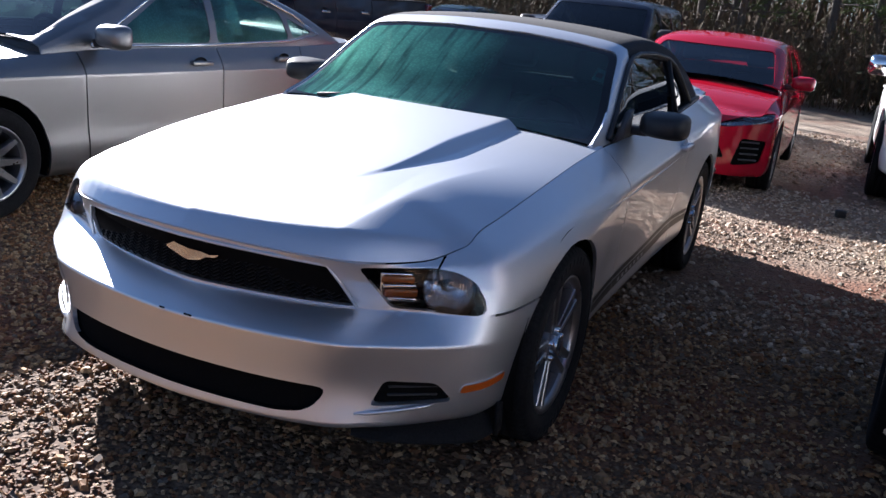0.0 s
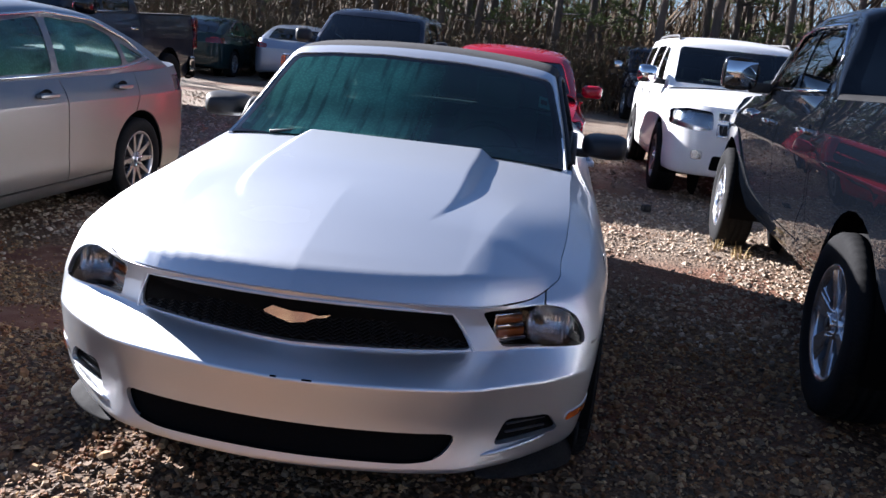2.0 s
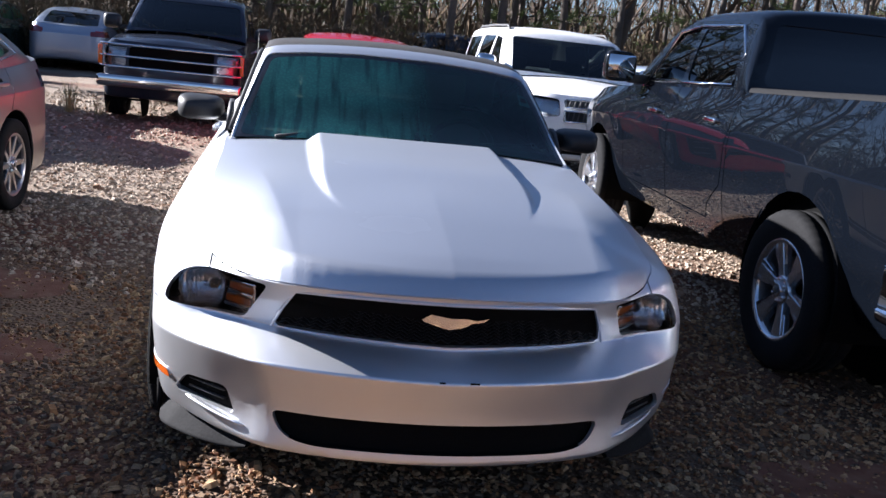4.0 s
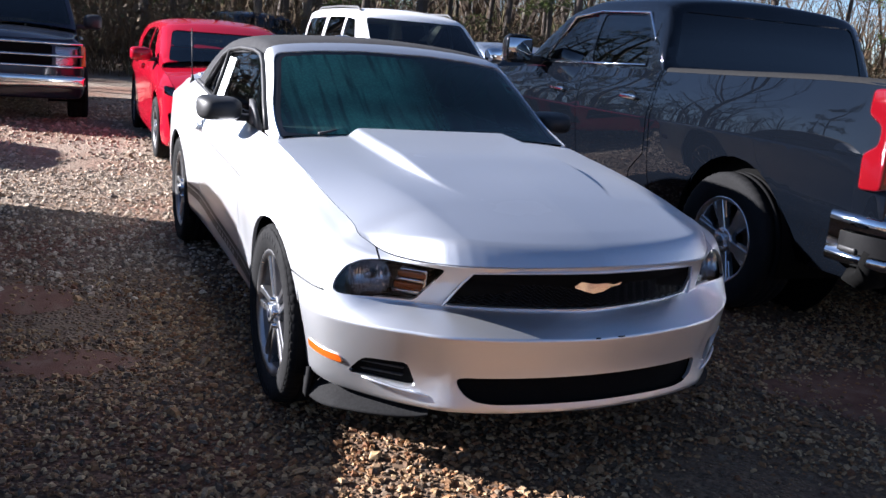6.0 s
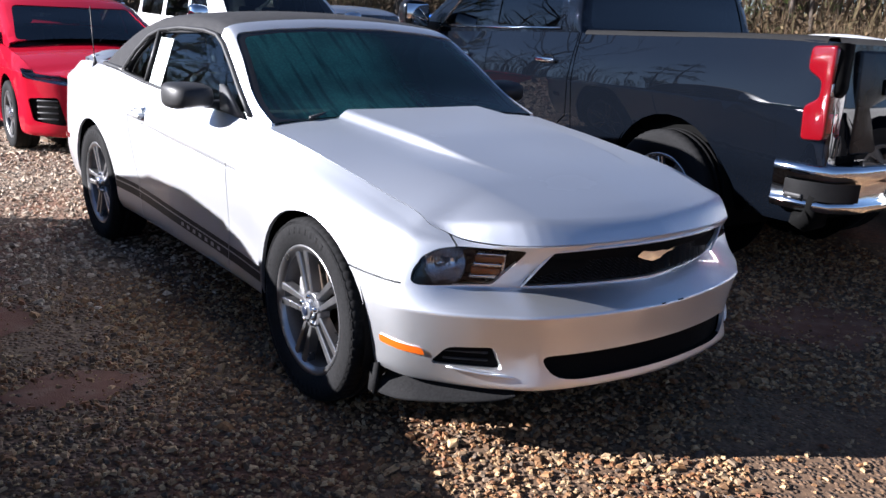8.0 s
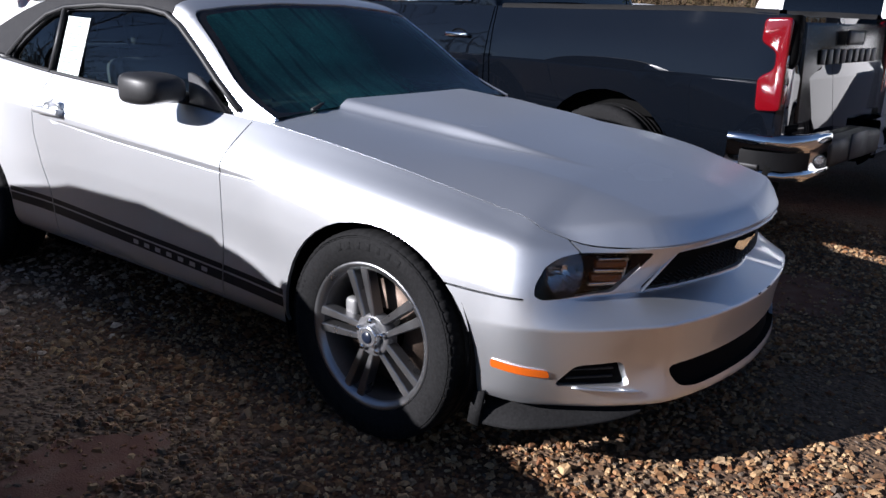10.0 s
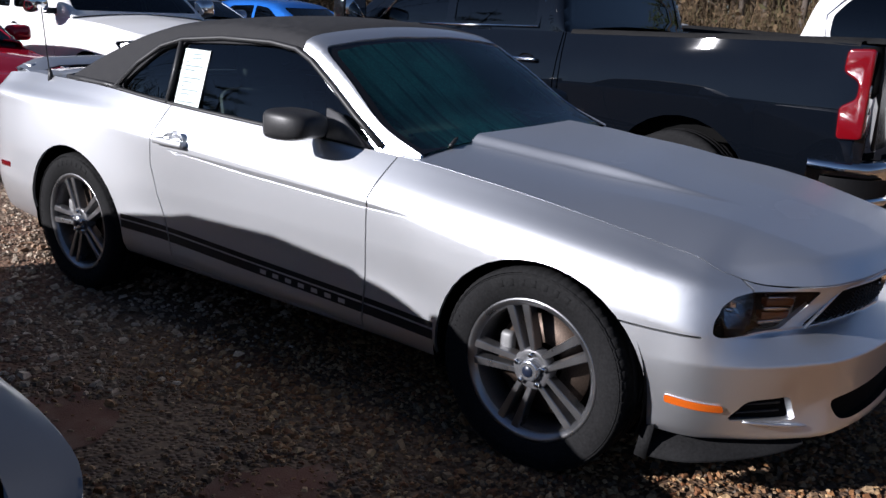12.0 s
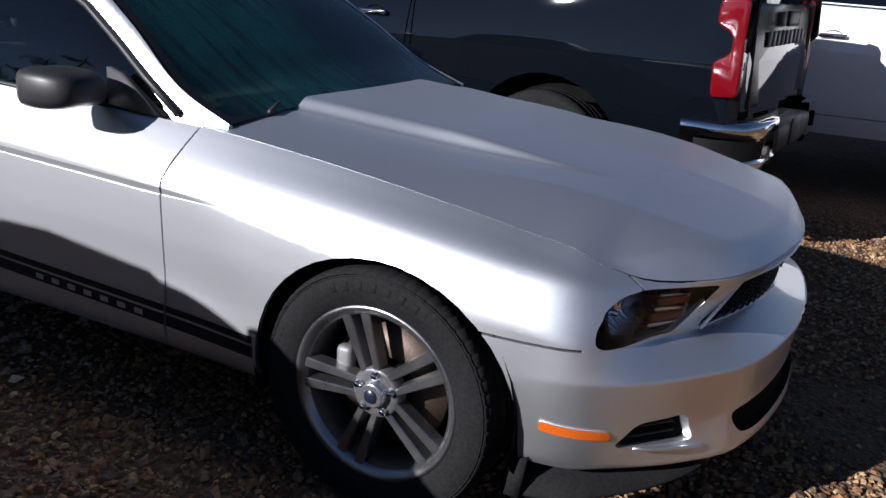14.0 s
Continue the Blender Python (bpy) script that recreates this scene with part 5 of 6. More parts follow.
for s in (-1, 1):
    part("roof_rail", tube([(s * 0.70, 1.35, 1.80), (s * 0.70, 1.5, 1.85), (s * 0.70, 2.4, 1.862), (s * 0.70, 3.3, 1.845), (s * 0.70, 3.5, 1.80)], 0.016, 6), GREY_PLASTIC, white_suv, "dark roof rail")
part("screen_wiper", tube([(-0.45, 0.50, 1.245), (0.1, 0.52, 1.275)], 0.012, 6), BLACK_PLASTIC, white_suv)
for z0, z1 in ((0.935, 1.025), (0.775, 0.895)):
    ring = [(x, -1.012 + 0.16 * abs(x) ** 3, z) for x, z in ((-0.49, z0), (-0.25, z0), (0, z0), (0.25, z0), (0.49, z0), (0.50, z1), (0.25, z1), (0, z1), (-0.25, z1), (-0.50, z1))]
    part("grille_trim", tube(ring + ring[:1], 0.011, 6), CHROME, white_suv, "bright grille surround")
    for k in range(16):
        x = -0.45 + 0.06 * k
        part("grille_bar", tube([(x, -0.985 + 0.16 * abs(x) ** 3, z0), (x + 0.02, -0.985 + 0.16 * abs(x) ** 3, z1)], 0.006, 4), GREY_PLASTIC, white_suv)

OLD = dict(WAGON, paint=NAVY_PAINT, mirror_mat=BLACK_PLASTIC, r=0.37, rr=0.21, blunt=0.14, seams=doors_at(0.62, 1.66, 2.62, 0.42, 1.3), nose=1.08, cowl_z=1.16, belt=1.16, hip=1.16,
           cuts=[("headlight", [(0.60, 0.90), (0.90, 0.90), (0.90, 1.02), (0.60, 1.02)], 1, LAMP_SILVER, 0.03, "front", LENS), ("headlight", [(0.60, 0.76), (0.90, 0.76), (0.90, 0.87), (0.60, 0.87)], 1, LAMP_SILVER, 0.03, "front", LENS),
                 ("grille", [(-0.56, 0.76), (0.56, 0.76), (0.56, 1.02), (-0.56, 1.02)], 1, DARK, 0.04)])
old_suv, _ = vehicle("suv_car", "old dark navy suv with chrome grille bars and stacked headlights", "car", pose(-2.25, 10.2, 0, 0, 0, 0), OLD)

for z, r in ((1.04, 0.018), (0.885, 0.016), (0.745, 0.018)):
    part("grille_bar", tube([(x, -1.0 + 0.05 * (x / 0.9) ** 2 - 0.005, z) for x in (-0.93 + 1.86 * k / 12 for k in range(13))], r, 6), CHROME, old_suv, "bright chrome bar")
part("front_bumper", box((1.9, 0.16, 0.16), (0, -1.04, 0.56), 0.04, 3), CHROME, old_suv, "chrome front bumper")
for s in (-1, 1):
    part("side_lamp", box((0.05, 0.10, 0.26), (s * 0.935, -0.90, 0.89), 0.01, 2), AMBER, old_suv, "amber corner lamp")

PICKUP = dict(fo=0.93, wb=3.745, ro=1.12, w=1.02, sill=0.44, crease=1.02, nose=1.14, face=0.86, cowl_z=1.33, belt=1.375, hip=1.425, deck_z=1.41, cowl=0.62, hood_crown=0.06, r=0.415, rr=0.265, tw=0.27, arch=0.50, spokes=6, style="split", alloy=ALLOY_BRIGHT, roof_z=1.91, paint=BLACK_PAINT, blunt=0.16, bed=True, near=True, belt_in=0.07, upper=0.024, belly=0.042, shoulder=0.085, tail_in=0.05, tuck=0.095,
              cab_ys=((0.55, 1.35, 16), (1.35, 2.62, 8), (2.62, 2.80, 8)), roof=((0.55, 1.28), (0.95, 1.58), (1.30, 1.78), (1.7, 1.85), (2.3, 1.85), (2.62, 1.82), (2.70, 1.70), (2.80, 1.36)), tumble=0.24, screen_y=1.5, screen=[(-0.85, 1.34), (-0.74, 1.76), (0.74, 1.76), (0.85, 1.34)],
              rear_y=2.55, rear_screen=[(-0.84, 1.42), (-0.76, 1.79), (0.76, 1.79), (0.84, 1.42)], windows=[[(1.0, 1.385), (1.36, 1.73), (1.72, 1.765), (1.72, 1.40)], [(1.80, 1.40), (1.80, 1.765), (2.42, 1.755), (2.55, 1.60), (2.55, 1.415)]],
              window_line=((0.95, 1.33), (1.36, 1.745), (1.75, 1.785), (2.44, 1.775), (2.60, 1.60), (2.58, 1.405), (1.8, 1.385), (0.95, 1.365)), seams=doors_at(0.72, 1.76, 2.70, 0.56, 1.38) + [[(2.82, 0.45), (2.82, 1.45)]], handles=((1.45, 1.16, CHROME), (2.53, 1.18, CHROME)),
              mirror_at=(1.17, 0.92, 1.45), mirror_size=(0.26, 0.14, 0.24), mirror_mat=GLOSS_BLACK, seat_z=0.86, seat_rows=(1.5, 2.2), 
              cuts=[("headlight", [(0.60, 0.86), (0.98, 0.86), (0.96, 1.04), (0.62, 1.02)], 1, LAMP_SILVER, 0.03, "front", LENS), ("grille", [(-0.58, 0.80), (0.58, 0.80), (0.58, 1.08), (-0.58, 1.08)], 1, BLACK_PLASTIC, 0.04)])


def pickup(label, m, spec, detail=True):
    car, sh = vehicle("pickup_truck", label, "pickup truck", m, spec)
    end, w, mat = spec["wb"] + spec["ro"], spec["w"], spec["paint"]
    y0 = 2.86
    # bed: floor, inner walls, rails, tailgate, step bumper, lamps
    part("bed_floor", box((1.7, end - y0, 0.04), (0, (y0 + end) / 2 - 0.03, 0.80)), DARK, car)
    for s in (-1, 1):
        part("bed_wall", box((0.06, end - y0 - 0.06, 0.58), (s * 0.84, (y0 + end) / 2 - 0.03, 1.06), 0.01, 2), DARK, car)
        rail = [[(s * (sh.edge(y)[0] + dx), y, sh.edge(y)[1] + dz) for dx, dz in ((0.004, -0.01), (-0.004, 0.014), (-0.03, 0.02), (-0.10, 0.02), (-0.13, -0.02))] for y in (y0 + (end - 0.14 - y0) * k / 10 for k in range(11))]
        part("bed_rail", outward(grid(rail), (0, 4, 1)), RUBBER, car)
    stop = part("high_brake_light", box((0.42, 0.04, 0.045), (0, 2.60, 1.862), 0.012, 2), RED_LENS, car, "red high brake light with clear cargo lamps")
    for s in (-1, 1):
        part("cargo_lamp", box((0.07, 0.042, 0.04), (s * 0.245, 2.60, 1.860), 0.008, 2), LAMP_SILVER, stop)
    part("bed_front", box((1.7, 0.05, 0.58), (0, y0, 1.06), 0.01, 2), DARK, car)
    gate_mat = DULLED_BLACK if mat is BLACK_PAINT else mat
    gate = part("tailgate", box((1.52, 0.06, 0.56), (0, 0, 0), 0.018, 3), gate_mat, car, m=Matrix.Translation((0, end - 0.065, 1.10)) @ Matrix.Rotation(radians(3), 4, "X"))
    part("gate_handle", box((0.30, 0.02, 0.09), (0, end - 0.008, 1.30), 0.02, 2), BLACK_PLASTIC, gate)
    for k in range(9):
        part("raised_bar", box((0.075, 0.010, 0.085), (-0.48 + 0.12 * k, end - 0.0265, 1.19), 0.003, 1), GREY_PLASTIC if mat is BLACK_PAINT else mat, gate)
    for s in (-1, 1):
        side_view = rounded([(0, 1.405), (-0.15, 1.395), (-0.155, 1.27), (-0.065, 1.22), (-0.065, 1.13), (-0.15, 1.08), (-0.14, 0.90), (0, 0.91)], 0.028, 3)
        body = outline([(end - 0.035 + a, b) for a, b in side_view], 0, 0.15, s * (w - 0.078) - 0.075)
        bmesh.ops.bevel(body, geom=[e for e in body.edges if abs(e.verts[0].co.x - e.verts[1].co.x) < 1e-5], offset=0.014, segments=3, affect="EDGES", profile=0.5)
        lamp = part("tail_light", body, RED_LENS, car, "red tail light with a clear reversing lens")
        part("brake_lens", box((0.11, 0.115, 0.13), (s * (w - 0.062), end - 0.090, 1.00), 0.02, 2), RED_BRIGHT, lamp, "bright red brake lens")
        part("reversing_lens", box((0.09, 0.03, 0.07), (s * (w - 0.055), end - 0.045, 1.175), 0.008, 2), LAMP_SILVER, lamp)
        part("lamp_bezel", box((0.12, 0.10, 0.50), (s * (w - 0.13), end - 0.14, 1.15), 0.03, 2), GLOSS_BLACK, lamp)
        # bright bumper half with its corner step
        ring = [(s * 0.48, end + 0.10, 0.66), (s * 0.80, end + 0.09, 0.66), (s * 0.96, end + 0.02, 0.66), (s * 1.02, end - 0.14, 0.66), (s * 1.02, end - 0.30, 0.66)]
        def wrap(steps_out, shift):
            return [[(x * k + s * shift, y - (1 - k) * 0.5 + shift, z + dz) for k, dz in steps_out] for x, y, z in ring]
        half = part("rear_bumper", outward(grid(wrap(((0.90, 0.115), (0.985, 0.115), (1.0, 0.095), (1.0, 0.04), (0.992, 0.035), (0.992, -0.085), (1.0, -0.09), (1.0, -0.12), (0.985, -0.14), (0.9, -0.14)), 0.0)), (0, end - 0.4, 0.66)), CHROME, car, "bright chrome rear bumper with corner step")
        # Near-black sheet: the darkness of the step's cut-out put into colour.
        dark_rows = [[(x * k + s * 0.004, y + 0.004, z + dz) for k, dz in ((0.996, 0.026), (0.997, -0.02), (0.996, -0.076))] for x, y, z in ring[1:4] + [(s * 1.02, end - 0.225, 0.66)]]
        part("step_opening_fill", outward(grid(dark_rows), (0, end - 0.4, 0.66)), GLOSS_DARK, half)
        part("step_tread", box((0.05, 0.11, 0.025), (s * 1.0, end - 0.16, 0.600), 0.008, 2), BLACK_PLASTIC, half)
    part("rear_bumper", box((1.0, 0.22, 0.16), (0, end + 0.0, 0.64), 0.03, 2), BLACK_PLASTIC, car)
    plate = part("plate_holder", box((0.32, 0.012, 0.16), (0, end + 0.115, 0.66), 0.004, 1), GREY_PLASTIC, car)
    return car, sh


truck, truck_shape = pickup("glossy black-green crew cab pickup with chrome handles and bumper", pose(3.25, 4.41, 0, 0, 0, 176.5), PICKUP)
pickup("white crew cab pickup with chrome door handles", pose(5.58, -2.0, 0, 0, 0, 0), dict(PICKUP, paint=WHITE_PAINT))
pickup("dark navy pickup parked behind the grey sedan", pose(-6.35, 6.5, 0, 0, 0, 0), dict(PICKUP, paint=NAVY_PAINT))
vehicle("sedan_car", "dark green sedan parked facing the woods", "car", pose(-8.3, 21.6, 0, 0, 0, 180), dict(SEDAN, paint=GREEN_PAINT))
vehicle("sedan_car", "pale silver sedan parked facing the woods", "car", pose(-6.1, 22.4, 0, 0, 0, 182), dict(SEDAN, paint=STEEL_PAINT))
vehicle("suv_car", "dark navy suv parked by the woods", "car", pose(3.6, 19.6, 0, 0, 0, 5), dict(WAGON, paint=NAVY_PAINT, mirror_mat=CHROME))
vehicle("suv_car", "grey wagon parked beyond the pickup", "car", pose(6.5, 10.6, 0, 0, 0, 0), dict(WAGON, paint=STEEL_PAINT, wb=2.7, ro=0.95, roof=((0.40, 1.10), (0.85, 1.30), (1.18, 1.42), (1.6, 1.47), (2.6, 1.46), (3.2, 1.40), (3.42, 1.32), (3.55, 1.06)), nose=0.95, cowl_z=1.06, belt=1.06, hip=1.08, deck_z=1.06, sill=0.28, crease=0.85, face=0.76, cab_ys=((0.40, 1.25, 16), (1.25, 3.2, 10), (3.2, 3.55, 10)), rear_y=3.0, rear_screen=[(-0.7, 1.12), (-0.66, 1.36), (0.66, 1.36), (0.7, 1.12)],
        screen=[(-0.80, 1.12), (-0.72, 1.40), (0.72, 1.40), (0.80, 1.12)], windows=[[(0.98, 1.10), (1.30, 1.37), (1.62, 1.40), (1.62, 1.10)], [(1.70, 1.10), (1.70, 1.40), (2.35, 1.39), (2.4, 1.10)], [(2.5, 1.10), (2.48, 1.38), (3.1, 1.34), (3.15, 1.12)]], r=0.35, rr=0.22, cuts=(), mirror_at=(1.08, 0.9, 1.16), mirror_mat=STEEL_PAINT))
vehicle("hatchback_car", "bright blue hatchback parked beyond the pickup", "car", pose(9.2, 10.4, 0, 0, 0, 0), dict(HATCH, paint=BLUE_PAINT))
vehicle("sedan_car", "white sedan parked beyond the pickups", "car", pose(14.5, 4.6, 0, 0, 0, 0), dict(SEDAN, paint=WHITE_PAINT))

# ---- ground ----
m, tree, bsdf = material("gravel ground")
at = coords(tree)
big = node(tree, "TexNoise", [(at, "Vector")], Scale=0.55, Detail=5.0)
stone = node(tree, "TexVoronoi", [(at, "Vector")], Scale=46.0)
# Brown near, paler far back: shade and sun are partly in these colours.
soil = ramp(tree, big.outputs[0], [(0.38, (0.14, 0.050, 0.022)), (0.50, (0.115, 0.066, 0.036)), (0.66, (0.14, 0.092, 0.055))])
sunlit_dirt = ramp(tree, big.outputs[0], [(0.36, (0.22, 0.12, 0.075)), (0.48, (0.25, 0.19, 0.14)), (0.66, (0.32, 0.27, 0.21))])
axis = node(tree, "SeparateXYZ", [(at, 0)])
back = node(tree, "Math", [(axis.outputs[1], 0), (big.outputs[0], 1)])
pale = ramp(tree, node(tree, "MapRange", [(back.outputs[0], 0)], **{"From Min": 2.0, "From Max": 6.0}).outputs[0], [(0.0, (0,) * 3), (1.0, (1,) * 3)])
dirt = node(tree, "MixRGB", [(pale, 0), (soil, 1), (sunlit_dirt, 2)]).outputs[0]
bits = ramp(tree, stone.outputs["Color"], [(0.0, (0.5, 0.45, 0.4)), (1.0, (1.3, 1.25, 1.2))])
mul = node(tree, "MixRGB", [(dirt, 1), (bits, 2)])
mul.blend_type, mul.inputs[0].default_value = "MULTIPLY", 0.9
tree.links.new(mul.outputs[0], bsdf.inputs["Base Color"])
bsdf.inputs["Roughness"].default_value = 0.9
bump(tree, bsdf, ramp(tree, stone.outputs["Distance"], [(0.0, (1,) * 3), (0.6, (0,) * 3)]), 1.0, 0.016)
GRAVEL_GROUND = m
gx = [-400, -150, -60, -30] + [-20 + k for k in range(41)] + [30, 60, 150, 400]
gy = [-400, -150, -60, -30] + [-20 + k for k in range(61)] + [60, 150, 400]
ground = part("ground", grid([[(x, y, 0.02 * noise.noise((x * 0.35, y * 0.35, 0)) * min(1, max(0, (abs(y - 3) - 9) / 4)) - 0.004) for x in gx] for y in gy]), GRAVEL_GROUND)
tagged(ground, "brown and grey gravel ground of the car lot", "ground", "", "structure")


def mesh_thing(name, verts, faces, mat, label, category, kind="", smooth=False):
    mesh = bpy.data.meshes.new(name)
    mesh.from_pydata(verts if isinstance(verts, list) else verts.tolist(), [], faces if isinstance(faces, list) else faces.tolist())
    mesh.materials.append(mat)
    if smooth:
        mesh.polygons.foreach_set("use_smooth", [True] * len(mesh.polygons))
    return tagged(new(name, mesh), label, category, "", kind)


def island_mat(name, colors, rough=0.85, spec=0.3, grain=0.0):
    """Colour that differs from piece to piece."""
    m, tree, bsdf = material(name)
    geo = tree.nodes.new("ShaderNodeNewGeometry")
    n = node(tree, "TexNoise", [(coords(tree), "Vector")], Scale=90.0, Detail=2.0)
    base = ramp(tree, geo.outputs["Random Per Island"], [(i / (len(colors) - 1), c) for i, c in enumerate(colors)])
    mul = node(tree, "MixRGB", [(base, 1), (ramp(tree, n.outputs[0], [(0.3, (0.75,) * 3), (0.7, (1.2,) * 3)]), 2)])
    mul.blend_type, mul.inputs[0].default_value = "MULTIPLY", 1.0
    tree.links.new(mul.outputs[0], bsdf.inputs["Base Color"])
    bsdf.inputs["Roughness"].default_value = rough
    bsdf.inputs["Specular IOR Level"].default_value = spec
    return m


STONES = island_mat("brown gravel stones", [(0.055, 0.038, 0.027), (0.25, 0.125, 0.050), (0.145, 0.056, 0.024), (0.35, 0.215, 0.105), (0.095, 0.074, 0.058), (0.44, 0.295, 0.155), (0.175, 0.090, 0.040)], 0.75)
# Paler copy of the brown stones; sunlit brightness is part of its colour.
PALE_SUNLIT_STONES = island_mat("pale sunlit gravel stones", [(0.12, 0.095, 0.075), (0.36, 0.27, 0.19), (0.25, 0.15, 0.09), (0.48, 0.39, 0.30), (0.22, 0.18, 0.14), (0.58, 0.48, 0.37), (0.30, 0.21, 0.14)], 0.8)
rng = np.random.default_rng(7)


def stones(name, x0, x1, y0, y1, count, size, label, keep=None, mat=STONES):
    """Loose gravel: many small faceted stones half sunk in the ground, each a squashed, turned octahedron with a cut top."""
    base = np.array([(-1, -0.7, -0.4), (0.9, -0.8, -0.4), (1, 0.75, -0.4), (-0.85, 0.85, -0.4), (-0.55, -0.45, 0.6), (0.5, -0.5, 0.65), (0.6, 0.45, 0.55), (-0.5, 0.5, 0.6)])
    quads = np.array([(4, 5, 6, 7), (0, 1, 5, 4), (1, 2, 6, 5), (2, 3, 7, 6), (3, 0, 4, 7)])
    xy = np.stack([rng.uniform(x0, x1, count), rng.uniform(y0, y1, count)], 1)
    if keep is not None:
        xy = xy[keep(xy)]
    rim = np.minimum(np.minimum(xy[:, 0] - x0, x1 - xy[:, 0]), np.minimum(xy[:, 1] - y0, y1 - xy[:, 1]))
    xy = xy[rng.uniform(0, 0.8, len(xy)) < rim]
    n = len(xy)
    s = size * rng.lognormal(0, 0.35, n)
    turn = rng.uniform(0, 2 * np.pi, n)
    jit = base[None] * (1 + rng.uniform(-0.3, 0.3, (n, 8, 3)))
    scale = np.stack([s * rng.uniform(0.7, 1.2, n), s * rng.uniform(0.6, 1.0, n), s * rng.uniform(0.45, 0.8, n)], 1)
    p = jit * scale[:, None, :]
    tilt = rng.uniform(-0.35, 0.35, (n, 2))
    p[:, :, 2] += p[:, :, 0] * tilt[:, None, 0] + p[:, :, 1] * tilt[:, None, 1]
    c, d = np.cos(turn)[:, None], np.sin(turn)[:, None]
    q = np.stack([p[:, :, 0] * c - p[:, :, 1] * d, p[:, :, 0] * d + p[:, :, 1] * c, p[:, :, 2]], 2)
    q[:, :, 0] += xy[:, None, 0]
    q[:, :, 1] += xy[:, None, 1]
    q[:, :, 2] += (s * 0.25)[:, None] * rng.uniform(0.2, 1.6, n)[:, None]
    faces = (quads[None] + (np.arange(n) * 8)[:, None, None]).reshape(-1, 4)
    return mesh_thing(name, q.reshape(-1, 3), faces, mat, label, "gravel", "stuff")


WORN = ((-1.66, 0.50, 0.26, 0.15), (1.75, -0.62, 0.42, 0.30), (-2.0, 1.45, 0.40, 0.25))


def bare_soil(xy):
    """Patches of red dirt where the gravel is worn thin."""
    v = np.array([noise.noise((x * 0.9, y * 0.9, 3.0)) for x, y in xy])
    thin = np.clip((v - 0.12) * 4, 0, 0.85)
    for x, y, a, b in WORN:
        d = np.hypot((xy[:, 0] - x) / a, (xy[:, 1] - y) / b)
        thin = np.maximum(thin, np.clip(1.5 - 1.1 * d, 0, 0.72))
    return rng.uniform(0, 1, len(xy)) > thin


m, tree, bsdf = material("trodden red soil")
at = coords(tree)
n1 = node(tree, "TexNoise", [(at, "Vector")], Scale=9.0, Detail=6.0)
n2 = node(tree, "TexNoise", [(at, "Vector")], Scale=160.0, Detail=3.0)
tree.links.new(ramp(tree, n1.outputs[0], [(0.3, (0.085, 0.026, 0.013)), (0.5, (0.115, 0.044, 0.024)), (0.7, (0.15, 0.085, 0.055))]), bsdf.inputs["Base Color"])
bsdf.inputs["Roughness"].default_value = 0.92
bump(tree, bsdf, n2.outputs[0], 0.7, 0.004)
RED_SOIL = m
for x, y, a, b in WORN:
    edge = [(x + a * q * math.cos(t), y + b * q * math.sin(t)) for t, q in ((2 * math.pi * k / 40, 1.05 + 0.45 * noise.noise((3 * math.cos(2 * math.pi * k / 40), 3 * math.sin(2 * math.pi * k / 40), x * 7))) for k in range(40))]
    bm = grid([[(x + (ex - x) * f, y + (ey - y) * f, 0.0045 * (1 - f)) for f in (0.0, 0.35, 0.7, 1.0)] for ex, ey in edge + edge[:1]])
    tagged(part("soil", bm, RED_SOIL), "patch of bare red soil worn into the gravel", "soil", "", "stuff")
stones("gravel", -3.8, 3.8, -3.2, 2.0, 84000, 0.0092, "loose brown and grey gravel round the parked cars", bare_soil)
stones("gravel", -4.8, 3.8, 1.2, 6.8, 34000, 0.0118, "loose pale grey gravel between the parked cars, lightened as if in sun", bare_soil, PALE_SUNLIT_STONES)
stones("gravel", -7.5, 6.5, 5.6, 13.8, 18500, 0.018, "pale sunlit gravel further back in the lot", bare_soil, PALE_SUNLIT_STONES)

# ---- woods round the lot: bare trees, pines and brush ----
BARK = surface("grey brown bark", (0.085, 0.066, 0.052), 0.9, vary=0.4, scale=14, grain=0.004)
TWIG = island_mat("bare twigs", [(0.062, 0.044, 0.030), (0.115, 0.083, 0.060), (0.080, 0.060, 0.045)])
NEEDLE = island_mat("pine needles", [(0.05, 0.075, 0.015), (0.10, 0.14, 0.03), (0.15, 0.17, 0.045)], 0.6)
BRUSH = island_mat("dry brush", [(0.055, 0.036, 0.020), (0.105, 0.068, 0.036), (0.075, 0.054, 0.034), (0.14, 0.092, 0.048), (0.05, 0.056, 0.022)])


def limb_mesh(segments, sides=5):
    """Tapered bars between points, joined into one mesh: (a, b, radius at a, radius at b)."""
    verts, faces = [], []
    for a, b, r0, r1 in segments:
        d = (b - a).normalized()
        side = d.cross(Vector((0.3, 0.9, 0.1))).normalized()
        up = side.cross(d)
        k = len(verts)
        for c, r in ((a, r0), (b, r1)):
            verts += [tuple(c + (side * math.cos(t) + up * math.sin(t)) * r) for t in (2 * math.pi * i / sides for i in range(sides))]
        faces += [(k + i, k + (i + 1) % sides, k + sides + (i + 1) % sides, k + sides + i) for i in range(sides)]
    return verts, faces


